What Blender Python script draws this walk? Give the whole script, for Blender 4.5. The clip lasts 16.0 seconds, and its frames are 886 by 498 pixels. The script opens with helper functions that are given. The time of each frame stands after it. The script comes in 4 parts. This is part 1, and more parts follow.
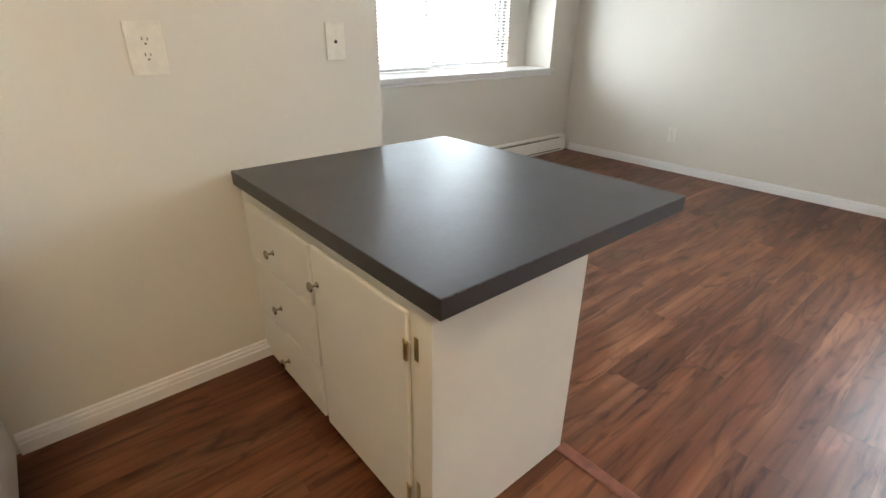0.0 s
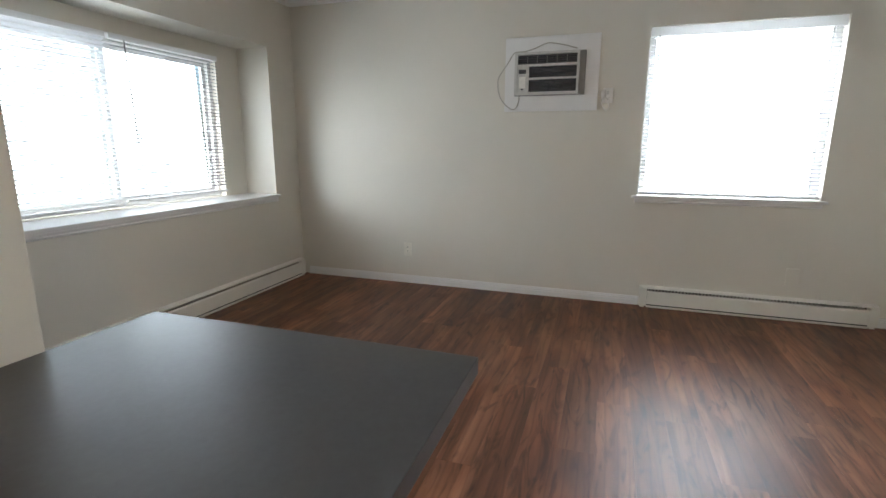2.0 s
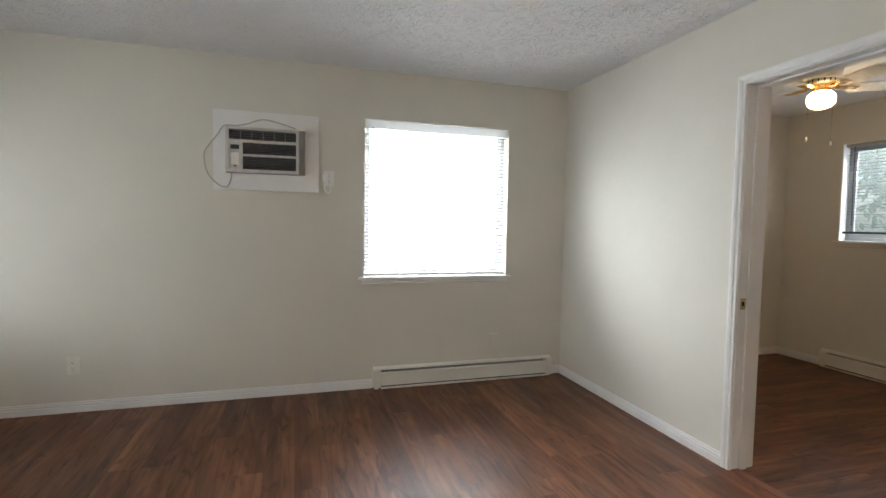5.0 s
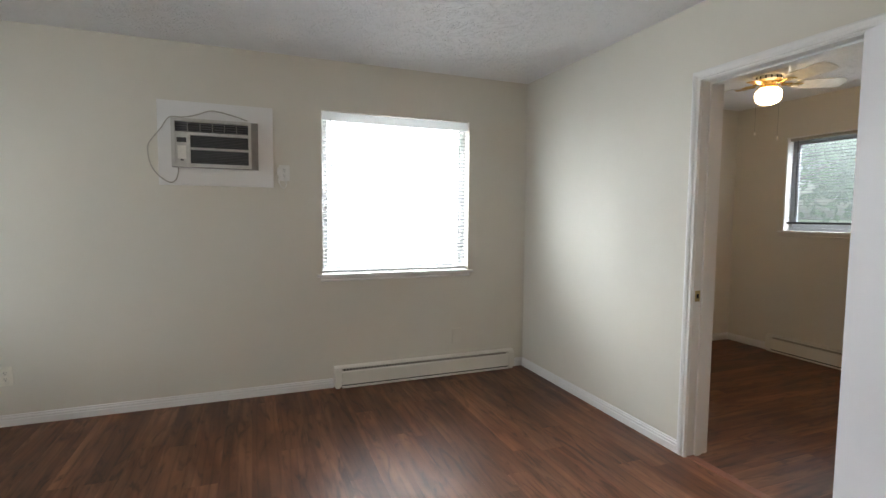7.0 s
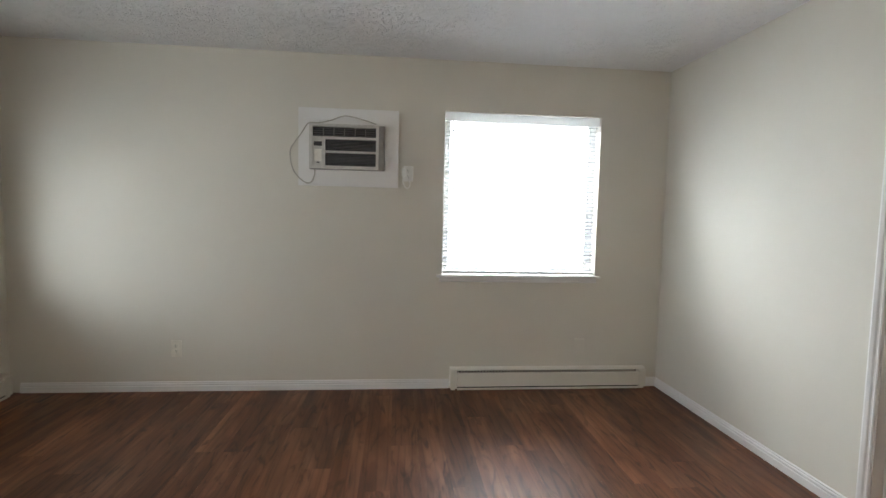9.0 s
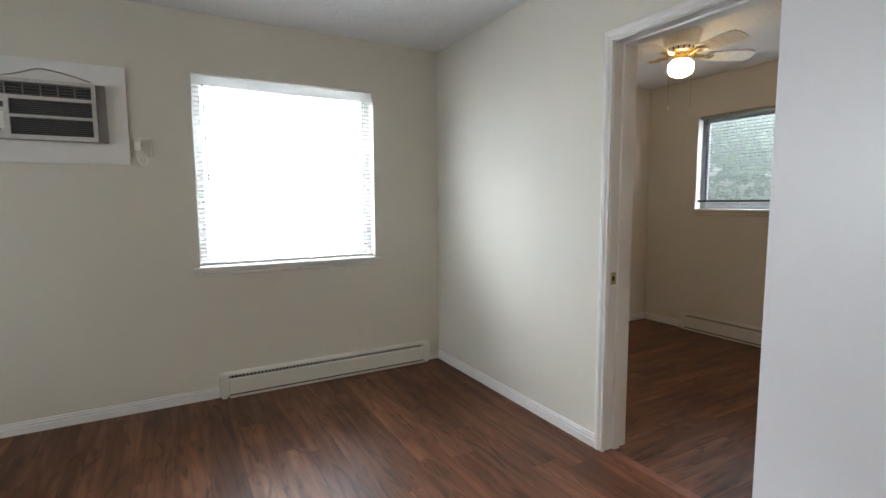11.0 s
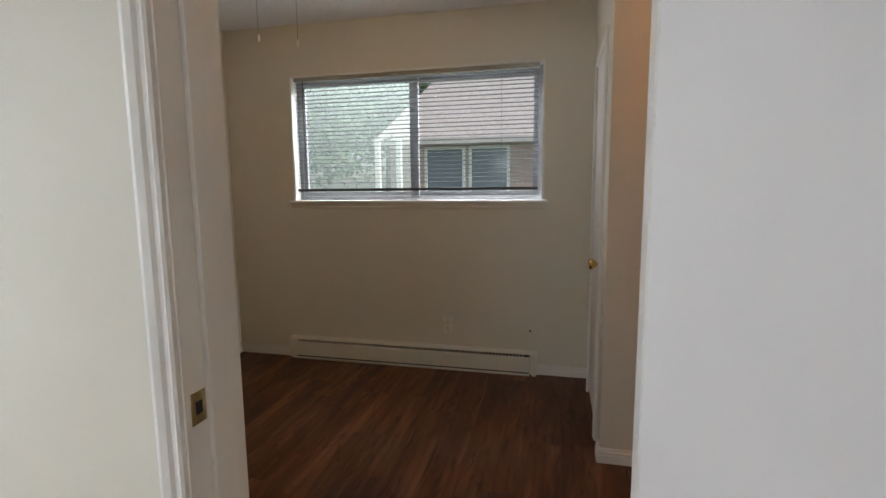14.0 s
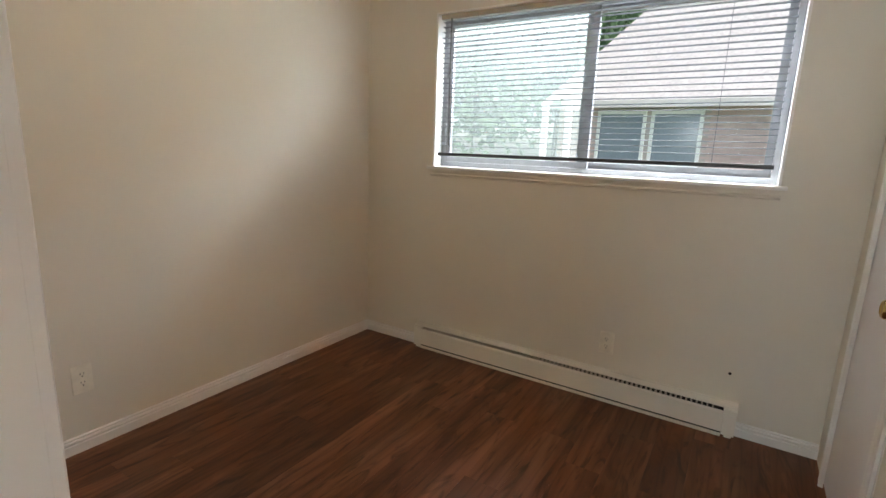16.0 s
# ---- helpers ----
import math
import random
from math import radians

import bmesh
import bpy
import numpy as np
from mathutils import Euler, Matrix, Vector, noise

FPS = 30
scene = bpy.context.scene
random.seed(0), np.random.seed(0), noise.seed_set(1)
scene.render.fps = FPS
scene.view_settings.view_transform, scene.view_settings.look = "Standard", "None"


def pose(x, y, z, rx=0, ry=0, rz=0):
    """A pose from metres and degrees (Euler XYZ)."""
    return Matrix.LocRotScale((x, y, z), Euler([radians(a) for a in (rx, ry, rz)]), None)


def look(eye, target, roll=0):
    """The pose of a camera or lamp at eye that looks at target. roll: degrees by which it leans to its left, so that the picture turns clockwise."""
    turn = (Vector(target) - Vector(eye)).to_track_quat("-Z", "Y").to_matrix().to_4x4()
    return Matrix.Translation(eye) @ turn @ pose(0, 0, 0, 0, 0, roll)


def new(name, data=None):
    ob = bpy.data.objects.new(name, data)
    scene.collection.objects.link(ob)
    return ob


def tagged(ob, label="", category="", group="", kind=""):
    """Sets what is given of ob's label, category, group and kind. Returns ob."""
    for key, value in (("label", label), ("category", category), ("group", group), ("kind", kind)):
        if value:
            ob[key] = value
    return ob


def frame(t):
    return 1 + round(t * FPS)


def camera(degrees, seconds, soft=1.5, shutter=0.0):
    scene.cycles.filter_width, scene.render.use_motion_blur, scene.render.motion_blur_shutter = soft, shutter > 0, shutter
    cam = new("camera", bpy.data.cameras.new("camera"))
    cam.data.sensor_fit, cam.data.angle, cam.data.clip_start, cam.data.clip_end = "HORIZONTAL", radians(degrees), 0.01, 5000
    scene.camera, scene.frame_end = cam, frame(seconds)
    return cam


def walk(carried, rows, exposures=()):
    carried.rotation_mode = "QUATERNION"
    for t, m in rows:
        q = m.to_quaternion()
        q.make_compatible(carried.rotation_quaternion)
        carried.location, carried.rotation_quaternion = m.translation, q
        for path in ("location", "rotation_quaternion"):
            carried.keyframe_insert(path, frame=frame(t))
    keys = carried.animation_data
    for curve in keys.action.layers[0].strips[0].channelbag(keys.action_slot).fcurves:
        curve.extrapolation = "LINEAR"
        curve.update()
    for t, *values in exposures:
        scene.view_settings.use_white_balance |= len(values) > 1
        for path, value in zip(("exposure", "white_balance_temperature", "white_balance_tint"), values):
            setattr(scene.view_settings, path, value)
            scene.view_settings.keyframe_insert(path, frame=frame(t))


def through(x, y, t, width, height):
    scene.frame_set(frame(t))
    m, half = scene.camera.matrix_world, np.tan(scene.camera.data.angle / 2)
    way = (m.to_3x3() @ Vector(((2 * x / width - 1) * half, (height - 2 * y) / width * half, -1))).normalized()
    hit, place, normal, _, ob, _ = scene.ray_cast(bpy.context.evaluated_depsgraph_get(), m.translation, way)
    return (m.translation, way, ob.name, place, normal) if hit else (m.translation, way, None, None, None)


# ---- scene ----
cam = camera(84.9, 16.0)
PATH = [
    (0, (0.109, 0.133, 1.148), (1.291, 1.515, 0.315), 0.6),
    (0.5, (0.237, 0.159, 1.155), (1.462, 1.548, 0.4), 0.3),
    (1, (0.377, 0.169, 1.172), (1.783, 1.446, 0.548), 0.8),
    (1.5, (0.405, 0.277, 1.206), (2.073, 1.256, 0.699), 0.7),
    (2, (0.387, 0.41, 1.234), (2.243, 1.028, 0.818), 0.2),
    (2.5, (0.462, 0.484, 1.242), (2.397, 0.878, 0.922), 0.3),
    (3, (0.577, 0.541, 1.302), (2.551, 0.749, 1.052), 0.3),
    (3.5, (0.653, 0.592, 1.282), (2.643, 0.548, 1.088), 0.6),
(4, (0.677, 0.673, 1.322), (2.648, 0.381, 1.150), 0.6),
    (4.5, (0.659, 0.673, 1.296), (2.603, 0.220, 1.168), 0.9),
    (5, (0.668, 0.673, 1.293), (2.579, 0.092, 1.187), 1.0),
    (5.2, (0.668, 0.673, 1.298), (2.564, 0.047, 1.193), 0.9),
    (7.3, (0.744, 0.633, 1.324), (2.602, -0.093, 1.182), 0.5),
    (7.5, (0.773, 0.575, 1.312), (2.668, -0.05, 1.177), 0.9),
    (8, (0.791, 0.517, 1.308), (2.762, 0.204, 1.182), 1.5),
    (8.2, (0.79, 0.519, 1.326), (2.777, 0.336, 1.187), 1.4),
    (10.3, (0.866, 0.469, 1.296), (2.829, 0.131, 1.119), -0.0),
    (10.5, (0.886, 0.437, 1.31), (2.805, -0.091, 1.118), -0.1),
    (11, (0.967, 0.324, 1.281), (2.703, -0.65, 1.086), -0.3),
    (11.5, (1.121, 0.215, 1.293), (2.608, -1.109, 1.097), -0.3),
    (12, (1.29, 0.08, 1.281), (2.577, -1.436, 1.067), -0.1),
    (12.5, (1.478, -0.116, 1.276), (2.579, -1.769, 1.04), 0.6),
    (13, (1.715, -0.321, 1.276), (2.542, -2.123, 1.012), -0.5),
    (13.5, (1.884, -0.545, 1.277), (2.488, -2.432, 1.002), -0.7),
    (14, (2.008, -0.872, 1.286), (2.464, -2.803, 1.033), -0.5),
    (14.5, (2.129, -1.137, 1.278), (2.426, -3.098, 1.02), -1.0),
    (15, (2.181, -1.343, 1.226), (2.634, -3.277, 0.995), -0.1),
    (15.5, (2.19, -1.505, 1.273), (3.07, -3.282, 1.015), 1.9),
    (16, (2.212, -1.578, 1.295), (3.248, -3.242, 0.896), 2.2),
]
walk(cam, [(t, look(eye, target, roll)) for t, eye, target, roll in PATH],
     exposures=[(0.0, 1.38, 6350, 10), (1.0, 1.0, 6100, 10), (1.5, 0.85, 6050, 10), (2.0, 0.72, 6250, 10), (2.5, 0.62, 6400, 10), (5.0, 0.6, 6500, 10), (7.5, 0.5, 6500, 10), (10.5, 0.55, 6400, 10), (11.0, 0.5, 6350, 10),
                (12.0, 0.35, 6650, 10), (13.0, 0.30, 6750, 11), (13.5, 0.36, 6750, 11), (14.0, 0.40, 6650, 11), (14.5, 0.60, 6700, 11), (15.0, 0.98, 6550, 10), (16.0, 1.25, 6450, 10)])

# ---- light ----
world = bpy.data.worlds.new("sky")
scene.world = world
world.use_nodes = True
_wn = world.node_tree
_sky = _wn.nodes.new("ShaderNodeTexSky")
_sky.sky_type, _sky.sun_disc = "NISHITA", False
_sky.sun_elevation, _sky.sun_rotation = radians(45), radians(282)
_sky.air_density, _sky.dust_density = 1.0, 3.0
_bg = next(n for n in _wn.nodes if n.type == "BACKGROUND")
_bg.inputs["Strength"].default_value = 0.125
_wn.links.new(_sky.outputs[0], _bg.inputs["Color"])

_sun = bpy.data.lights.new("sun", "SUN")
_sun.energy, _sun.angle, _sun.color = 2.8, radians(14), (1.0, 0.96, 0.9)
new("sun", _sun).matrix_world = look((-34, 7, 35), (0, 0, 0))


def window_lamp(eye, target, width, height, watts, color=(0.90, 0.955, 1.0)):
    """An added area lamp that stands in for the sky's light at a window."""
    d = bpy.data.lights.new("sky_stand_in", "AREA")
    d.shape, d.size, d.size_y, d.energy, d.color = "RECTANGLE", width, height, watts, color
    new("sky_stand_in", d).matrix_world = look(eye, target)


window_lamp((4.67, -0.42, 1.47), (3.0, -0.42, 1.47), 1.42, 1.46, 29)
# This lamp and the next hang outside above their windows, out of view.
window_lamp((5.15, -0.42, 2.78), (4.40, -0.42, 1.45), 1.7, 1.0, 220)
window_lamp((3.0, -5.05, 2.92), (3.0, -3.2, 1.6), 2.2, 0.9, 340, (0.90, 0.965, 1.0))
window_lamp((2.83, 3.74, 1.36), (2.83, 2.0, 1.42), 1.95, 1.18, 29)


# ---- materials ----
def mat_new(name, rough=0.5, metal=0.0, spec=0.5):
    m = bpy.data.materials.new(name)
    m.use_nodes = True
    nt = m.node_tree
    b = next(n for n in nt.nodes if n.type == "BSDF_PRINCIPLED")
    b.inputs["Roughness"].default_value = rough
    b.inputs["Metallic"].default_value = metal
    b.inputs["Specular IOR Level"].default_value = spec
    return m, nt, b


def ramp(nt, src, stops):
    r = nt.nodes.new("ShaderNodeValToRGB")
    while len(r.color_ramp.elements) < len(stops):
        r.color_ramp.elements.new(0.5)
    for e, (p, c) in zip(r.color_ramp.elements, stops):
        e.position, e.color = p, (*c, 1)
    nt.links.new(src, r.inputs[0])
    return r.outputs[0]


def noise_tex(nt, scale, detail=4, rough=0.55, vec=None, stretch=None, distort=0.0):
    n = nt.nodes.new("ShaderNodeTexNoise")
    n.inputs["Scale"].default_value, n.inputs["Detail"].default_value = scale, detail
    n.inputs["Roughness"].default_value, n.inputs["Distortion"].default_value = rough, distort
    if vec is None:
        vec = nt.nodes.new("ShaderNodeTexCoord").outputs["Object"]
    if stretch:
        mp = nt.nodes.new("ShaderNodeMapping")
        mp.inputs["Scale"].default_value = stretch
        nt.links.new(vec, mp.inputs[0])
        vec = mp.outputs[0]
    nt.links.new(vec, n.inputs["Vector"])
    return n.outputs[0]


def bump(nt, b, height, strength, dist=0.002):
    n = nt.nodes.new("ShaderNodeBump")
    n.inputs["Strength"].default_value, n.inputs["Distance"].default_value = strength, dist
    nt.links.new(height, n.inputs["Height"])
    nt.links.new(n.outputs[0], b.inputs["Normal"])


def shade(c, k):
    return tuple(min(1.0, v * k) for v in c)


def paint(name, color, rough=0.5, vary=0.05, grain=180, relief=0.15, big=1.3):
    """Rolled or brushed paint: faint large mottling, fine orange-peel relief."""
    m, nt, b = mat_new(name, rough)
    col = ramp(nt, noise_tex(nt, big, 5), [(0.3, shade(color, 1 - vary)), (0.7, shade(color, 1 + vary))])
    nt.links.new(col, b.inputs["Base Color"])
    bump(nt, b, noise_tex(nt, grain, 2), relief, 0.001)
    return m


def plain(name, color, rough=0.5, metal=0.0, vary=0.08, scale=25):
    m, nt, b = mat_new(name, rough, metal)
    col = ramp(nt, noise_tex(nt, scale, 3), [(0.3, shade(color, 1 - vary)), (0.7, shade(color, 1 + vary))])
    nt.links.new(col, b.inputs["Base Color"])
    r = nt.nodes.new("ShaderNodeMapRange")
    r.inputs["To Min"].default_value, r.inputs["To Max"].default_value = rough * 0.85, min(1, rough * 1.2)
    nt.links.new(noise_tex(nt, scale * 2, 3), r.inputs["Value"])
    nt.links.new(r.outputs[0], b.inputs["Roughness"])
    return m


def plank_wood(name):
    m, nt, b = mat_new(name, 0.4, 0.0, 0.30)
    info = nt.nodes.new("ShaderNodeObjectInfo")
    tc = nt.nodes.new("ShaderNodeTexCoord")
    sc = nt.nodes.new("ShaderNodeVectorMath")
    sc.operation = "MULTIPLY_ADD"
    comb = nt.nodes.new("ShaderNodeCombineXYZ")
    for i in range(3):
        nt.links.new(info.outputs["Random"], comb.inputs[i])
    sc.inputs[1].default_value = (37.0, 53.0, 11.0)
    nt.links.new(comb.outputs[0], sc.inputs[0])
    nt.links.new(tc.outputs["Object"], sc.inputs[2])
    v = sc.outputs[0]
    bands = noise_tex(nt, 1.0, 3, 0.5, v, (1.1, 8.0, 1.0), 0.9)
    fine = noise_tex(nt, 1.0, 4, 0.6, v, (4.0, 85.0, 1.0), 0.3)
    swirl = noise_tex(nt, 1.0, 3, 0.5, v, (2.4, 12.0, 1.0), 2.4)
    broad = noise_tex(nt, 1.0, 2, 0.5, v, (0.9, 5.0, 1.0), 1.0)
    wav = nt.nodes.new("ShaderNodeTexWave")
    wav.bands_direction, wav.wave_profile = "Y", "SAW"
    for k, x in (("Scale", 1.0), ("Distortion", 7.0), ("Detail", 2.0), ("Detail Scale", 0.9), ("Detail Roughness", 0.5)):
        wav.inputs[k].default_value = x
    mp = nt.nodes.new("ShaderNodeMapping")
    mp.inputs["Scale"].default_value = (0.8, 6.5, 1.0)
    nt.links.new(v, mp.inputs[0])
    nt.links.new(mp.outputs[0], wav.inputs["Vector"])
    col = ramp(nt, bands, [(0.28, (0.076, 0.026, 0.011)), (0.44, (0.124, 0.044, 0.019)),
                           (0.56, (0.168, 0.068, 0.032)), (0.74, (0.225, 0.102, 0.053))])
    dark = ramp(nt, swirl, [(0.30, (0.38, 0.35, 0.34)), (0.39, (0.70, 0.67, 0.66)), (0.48, (1.0, 1.0, 1.0)), (0.64, (1.0, 1.0, 1.0)), (0.74, (1.25, 1.22, 1.20))])
    ring = ramp(nt, broad, [(0.34, (0.72, 0.70, 0.69)), (0.62, (1.15, 1.15, 1.16))])
    lines = ramp(nt, fine, [(0.32, (0.95, 0.95, 0.94)), (0.55, (1.02, 1.02, 1.02))])
    loops = ramp(nt, wav.outputs[0], [(0.0, (0.70, 0.68, 0.67)), (0.16, (0.98, 0.98, 0.98)), (0.8, (1.06, 1.06, 1.06)), (1.0, (0.80, 0.78, 0.77))])
    tone = nt.nodes.new("ShaderNodeMapRange")
    tone.inputs["To Min"].default_value, tone.inputs["To Max"].default_value = 0.86, 1.14
    nt.links.new(info.outputs["Random"], tone.inputs["Value"])
    last = col
    for other in (dark, ring, lines, loops, tone.outputs[0]):
        mx = nt.nodes.new("ShaderNodeMix")
        mx.data_type, mx.blend_type = "RGBA", "MULTIPLY"
        mx.inputs["Factor"].default_value = 1.0
        nt.links.new(last, mx.inputs["A"])
        nt.links.new(other, mx.inputs["B"])
        last = mx.outputs["Result"]
    nt.links.new(last, b.inputs["Base Color"])
    r = nt.nodes.new("ShaderNodeMapRange")
    r.inputs["To Min"].default_value, r.inputs["To Max"].default_value = 0.31, 0.44
    nt.links.new(noise_tex(nt, 3.0, 4), r.inputs["Value"])
    nt.links.new(r.outputs[0], b.inputs["Roughness"])
    bump(nt, b, fine, 0.15, 0.0005)
    return m


def stomped_ceiling(name, color):
    """Stomp-brushed plaster: short ridges in all directions."""
    m, nt, b = mat_new(name, 0.85)
    tc = nt.nodes.new("ShaderNodeTexCoord").outputs["Object"]
    big = noise_tex(nt, 9.0, 3, 0.5, tc, None, 2.5)
    rid = noise_tex(nt, 34.0, 3, 0.6, tc, None, 1.6)
    mul = nt.nodes.new("ShaderNodeMath")
    mul.operation = "MULTIPLY"
    nt.links.new(ramp(nt, big, [(0.38, (0, 0, 0)), (0.62, (1, 1, 1))]), mul.inputs[0])
    nt.links.new(ramp(nt, rid, [(0.44, (0, 0, 0)), (0.56, (1, 1, 1))]), mul.inputs[1])
    col = ramp(nt, noise_tex(nt, 2.0, 4, 0.5, tc), [(0.3, shade(color, 0.95)), (0.7, color)])
    nt.links.new(col, b.inputs["Base Color"])
    bump(nt, b, mul.outputs[0], 0.9, 0.006)
    return m


def slat_plastic(name, color, through):
    m, nt, b = mat_new(name, 0.45)
    b.inputs["Base Color"].default_value = (*color, 1)
    t = nt.nodes.new("ShaderNodeBsdfTranslucent")
    t.inputs["Color"].default_value = (*color, 1)
    mx = nt.nodes.new("ShaderNodeMixShader")
    mx.inputs[0].default_value = through
    out = next(n for n in nt.nodes if n.type == "OUTPUT_MATERIAL")
    nt.links.new(b.outputs[0], mx.inputs[1])
    nt.links.new(t.outputs[0], mx.inputs[2])
    nt.links.new(mx.outputs[0], out.inputs["Surface"])
    return m


def glowing(name, color, strength):
    m, nt, b = mat_new(name, 0.3)
    b.inputs["Base Color"].default_value = (0.8, 0.75, 0.6, 1)
    b.inputs["Emission Color"].default_value = (*color, 1)
    b.inputs["Emission Strength"].default_value = strength
    return m


def clear_glass(name):
    m, nt, b = mat_new(name, 0.0)
    b.inputs["Base Color"].default_value = (0.97, 1.0, 0.99, 1)
    b.inputs["Transmission Weight"].default_value = 1.0
    b.inputs["IOR"].default_value = 1.05
    return m


def leaf_green(name, a, c):
    m, nt, b = mat_new(name, 0.6)
    g = nt.nodes.new("ShaderNodeNewGeometry")
    col = ramp(nt, g.outputs["Random Per Island"], [(0.0, a), (1.0, c)])
    nt.links.new(col, b.inputs["Base Color"])
    t = nt.nodes.new("ShaderNodeBsdfTranslucent")
    nt.links.new(col, t.inputs["Color"])
    mx = nt.nodes.new("ShaderNodeMixShader")
    mx.inputs[0].default_value = 0.45
    nt.links.new(b.outputs[0], mx.inputs[1])
    nt.links.new(t.outputs[0], mx.inputs[2])
    nt.links.new(mx.outputs[0], next(n for n in nt.nodes if n.type == "OUTPUT_MATERIAL").inputs["Surface"])
    return m


def brick_tone(name):
    m, nt, b = mat_new(name, 0.85)
    info = nt.nodes.new("ShaderNodeNewGeometry")
    nt.links.new(ramp(nt, info.outputs["Random Per Island"], [(0.0, (0.50, 0.36, 0.33)), (1.0, (0.58, 0.44, 0.41))]), b.inputs["Base Color"])
    return m


WALL = paint("wall_paint", (0.70, 0.668, 0.594), 0.62, 0.03, 220, 0.12)
CEIL = stomped_ceiling("ceiling_plaster", (0.87, 0.865, 0.86))
TRIM = paint("trim_paint", (0.80, 0.792, 0.778), 0.32, 0.025, 90, 0.08, 4)
CAB = paint("cabinet_paint", (0.76, 0.735, 0.66), 0.36, 0.03, 70, 0.15, 5)
DOORP = paint("door_paint", (0.775, 0.758, 0.775), 0.38, 0.02, 140, 0.12, 3)
PLANK = plank_wood("vinyl_plank")
SUB = plain("subfloor", (0.03, 0.018, 0.014), 0.8)
STRIP = plain("reducer_strip_wood", (0.20, 0.072, 0.045), 0.4, 0, 0.2, 30)
PLATE = plain("wall_plate_plastic", (0.765, 0.73, 0.64), 0.35)
WPLATE = plain("white_plastic", (0.80, 0.79, 0.76), 0.35)
DARK = plain("dark_void", (0.012, 0.012, 0.012), 0.7)
HEATER = paint("heater_enamel", (0.77, 0.745, 0.68), 0.35, 0.03, 60, 0.05, 6)
FIN = plain("heater_fin", (0.40, 0.37, 0.32), 0.5, 0.1)
BRASS = plain("polished_brass", (0.80, 0.56, 0.22), 0.16, 1.0, 0.06)
OLDBRASS = plain("aged_brass", (0.50, 0.40, 0.20), 0.32, 1.0, 0.2)
CHROME = plain("worn_chrome", (0.46, 0.42, 0.34), 0.25, 1.0, 0.15)
ACP = plain("ac_plastic", (0.58, 0.57, 0.54), 0.45)
ACS = plain("ac_steel_case", (0.33, 0.32, 0.31), 0.5)
ACL = plain("ac_louvre", (0.11, 0.11, 0.115), 0.5)
ACD = plain("ac_grille_dark", (0.045, 0.045, 0.05), 0.5)
CORD = plain("grey_cord", (0.46, 0.43, 0.38), 0.55)
ALU = plain("window_aluminium", (0.25, 0.255, 0.27), 0.45, 0.1)
VINYL = plain("window_vinyl", (0.80, 0.80, 0.79), 0.35)
# Open slats of the white blinds, toned grey to draw their backlit shade.
SLAT_SHADED = slat_plastic("shaded_blind_slat", (0.38, 0.39, 0.41), 0.06)
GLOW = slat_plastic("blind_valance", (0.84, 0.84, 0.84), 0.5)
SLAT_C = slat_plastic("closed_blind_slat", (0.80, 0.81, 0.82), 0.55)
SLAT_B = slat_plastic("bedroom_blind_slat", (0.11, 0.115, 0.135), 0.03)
RAIL = plain("blind_rail_white", (0.80, 0.80, 0.80), 0.4)
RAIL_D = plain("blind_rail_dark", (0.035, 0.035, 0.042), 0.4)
WAND = plain("blind_wand", (0.13, 0.13, 0.13), 0.25)
GLASS = clear_glass("window_glass")
GLOBE = glowing("lit_globe", (1.0, 0.70, 0.35), 16.0)
FANW = plain("fan_white", (0.80, 0.78, 0.73), 0.4)
FRIDGE = plain("appliance_white", (0.72, 0.74, 0.72), 0.3, 0, 0.02)


def laminate(name):
    m, nt, b = mat_new(name, 0.3, 0.0, 0.9)
    col = ramp(nt, noise_tex(nt, 60, 4), [(0.30, (0.022, 0.022, 0.025)), (0.70, (0.032, 0.032, 0.036))])
    nt.links.new(col, b.inputs["Base Color"])
    r = nt.nodes.new("ShaderNodeMapRange")
    r.inputs["To Min"].default_value, r.inputs["To Max"].default_value = 0.34, 0.44
    nt.links.new(noise_tex(nt, 5, 4), r.inputs["Value"])
    nt.links.new(r.outputs[0], b.inputs["Roughness"])
    return m


LAMI = laminate("black_laminate")
CHIP = plain("laminate_chip", (0.13, 0.12, 0.11), 0.8)


# ---- mesh helpers ----
def part(name, bm, material, parent=None, label="", smooth=False):
    me = bpy.data.meshes.new(name)
    bmesh.ops.recalc_face_normals(bm, faces=bm.faces)
    bm.to_mesh(me)
    bm.free()
    me.materials.append(material)
    if smooth:
        for p in me.polygons:
            p.use_smooth = True
    ob = new(name, me)
    if parent is not None:
        ob.parent = parent
    if label:
        ob["label"] = label
    return ob


def add_box(bm, a, b, bev=0.0, m=None):
    """A box from corner a to corner b, its edges rounded by bev."""
    lo, hi = [min(p, q) for p, q in zip(a, b)], [max(p, q) for p, q in zip(a, b)]
    t = bmesh.new()
    bmesh.ops.create_cube(t, size=1)
    for v in t.verts:
        v.co = Vector([lo[i] + (v.co[i] + 0.5) * (hi[i] - lo[i]) for i in range(3)])
    if bev > 0:
        bmesh.ops.bevel(t, geom=list(t.edges), offset=bev, segments=2, affect="EDGES", profile=0.6)
    if m is not None:
        bmesh.ops.transform(t, matrix=m, verts=t.verts)
    join(bm, t)
    return bm


def join(bm, t):
    mp = {v: bm.verts.new(v.co) for v in t.verts}
    for f in t.faces:
        bm.faces.new([mp[v] for v in f.verts])
    t.free()


def box(a, b, bev=0.0):
    return add_box(bmesh.new(), a, b, bev)


def boxes(*pairs, bev=0.0):
    bm = bmesh.new()
    for a, b in pairs:
        add_box(bm, a, b, bev)
    return bm


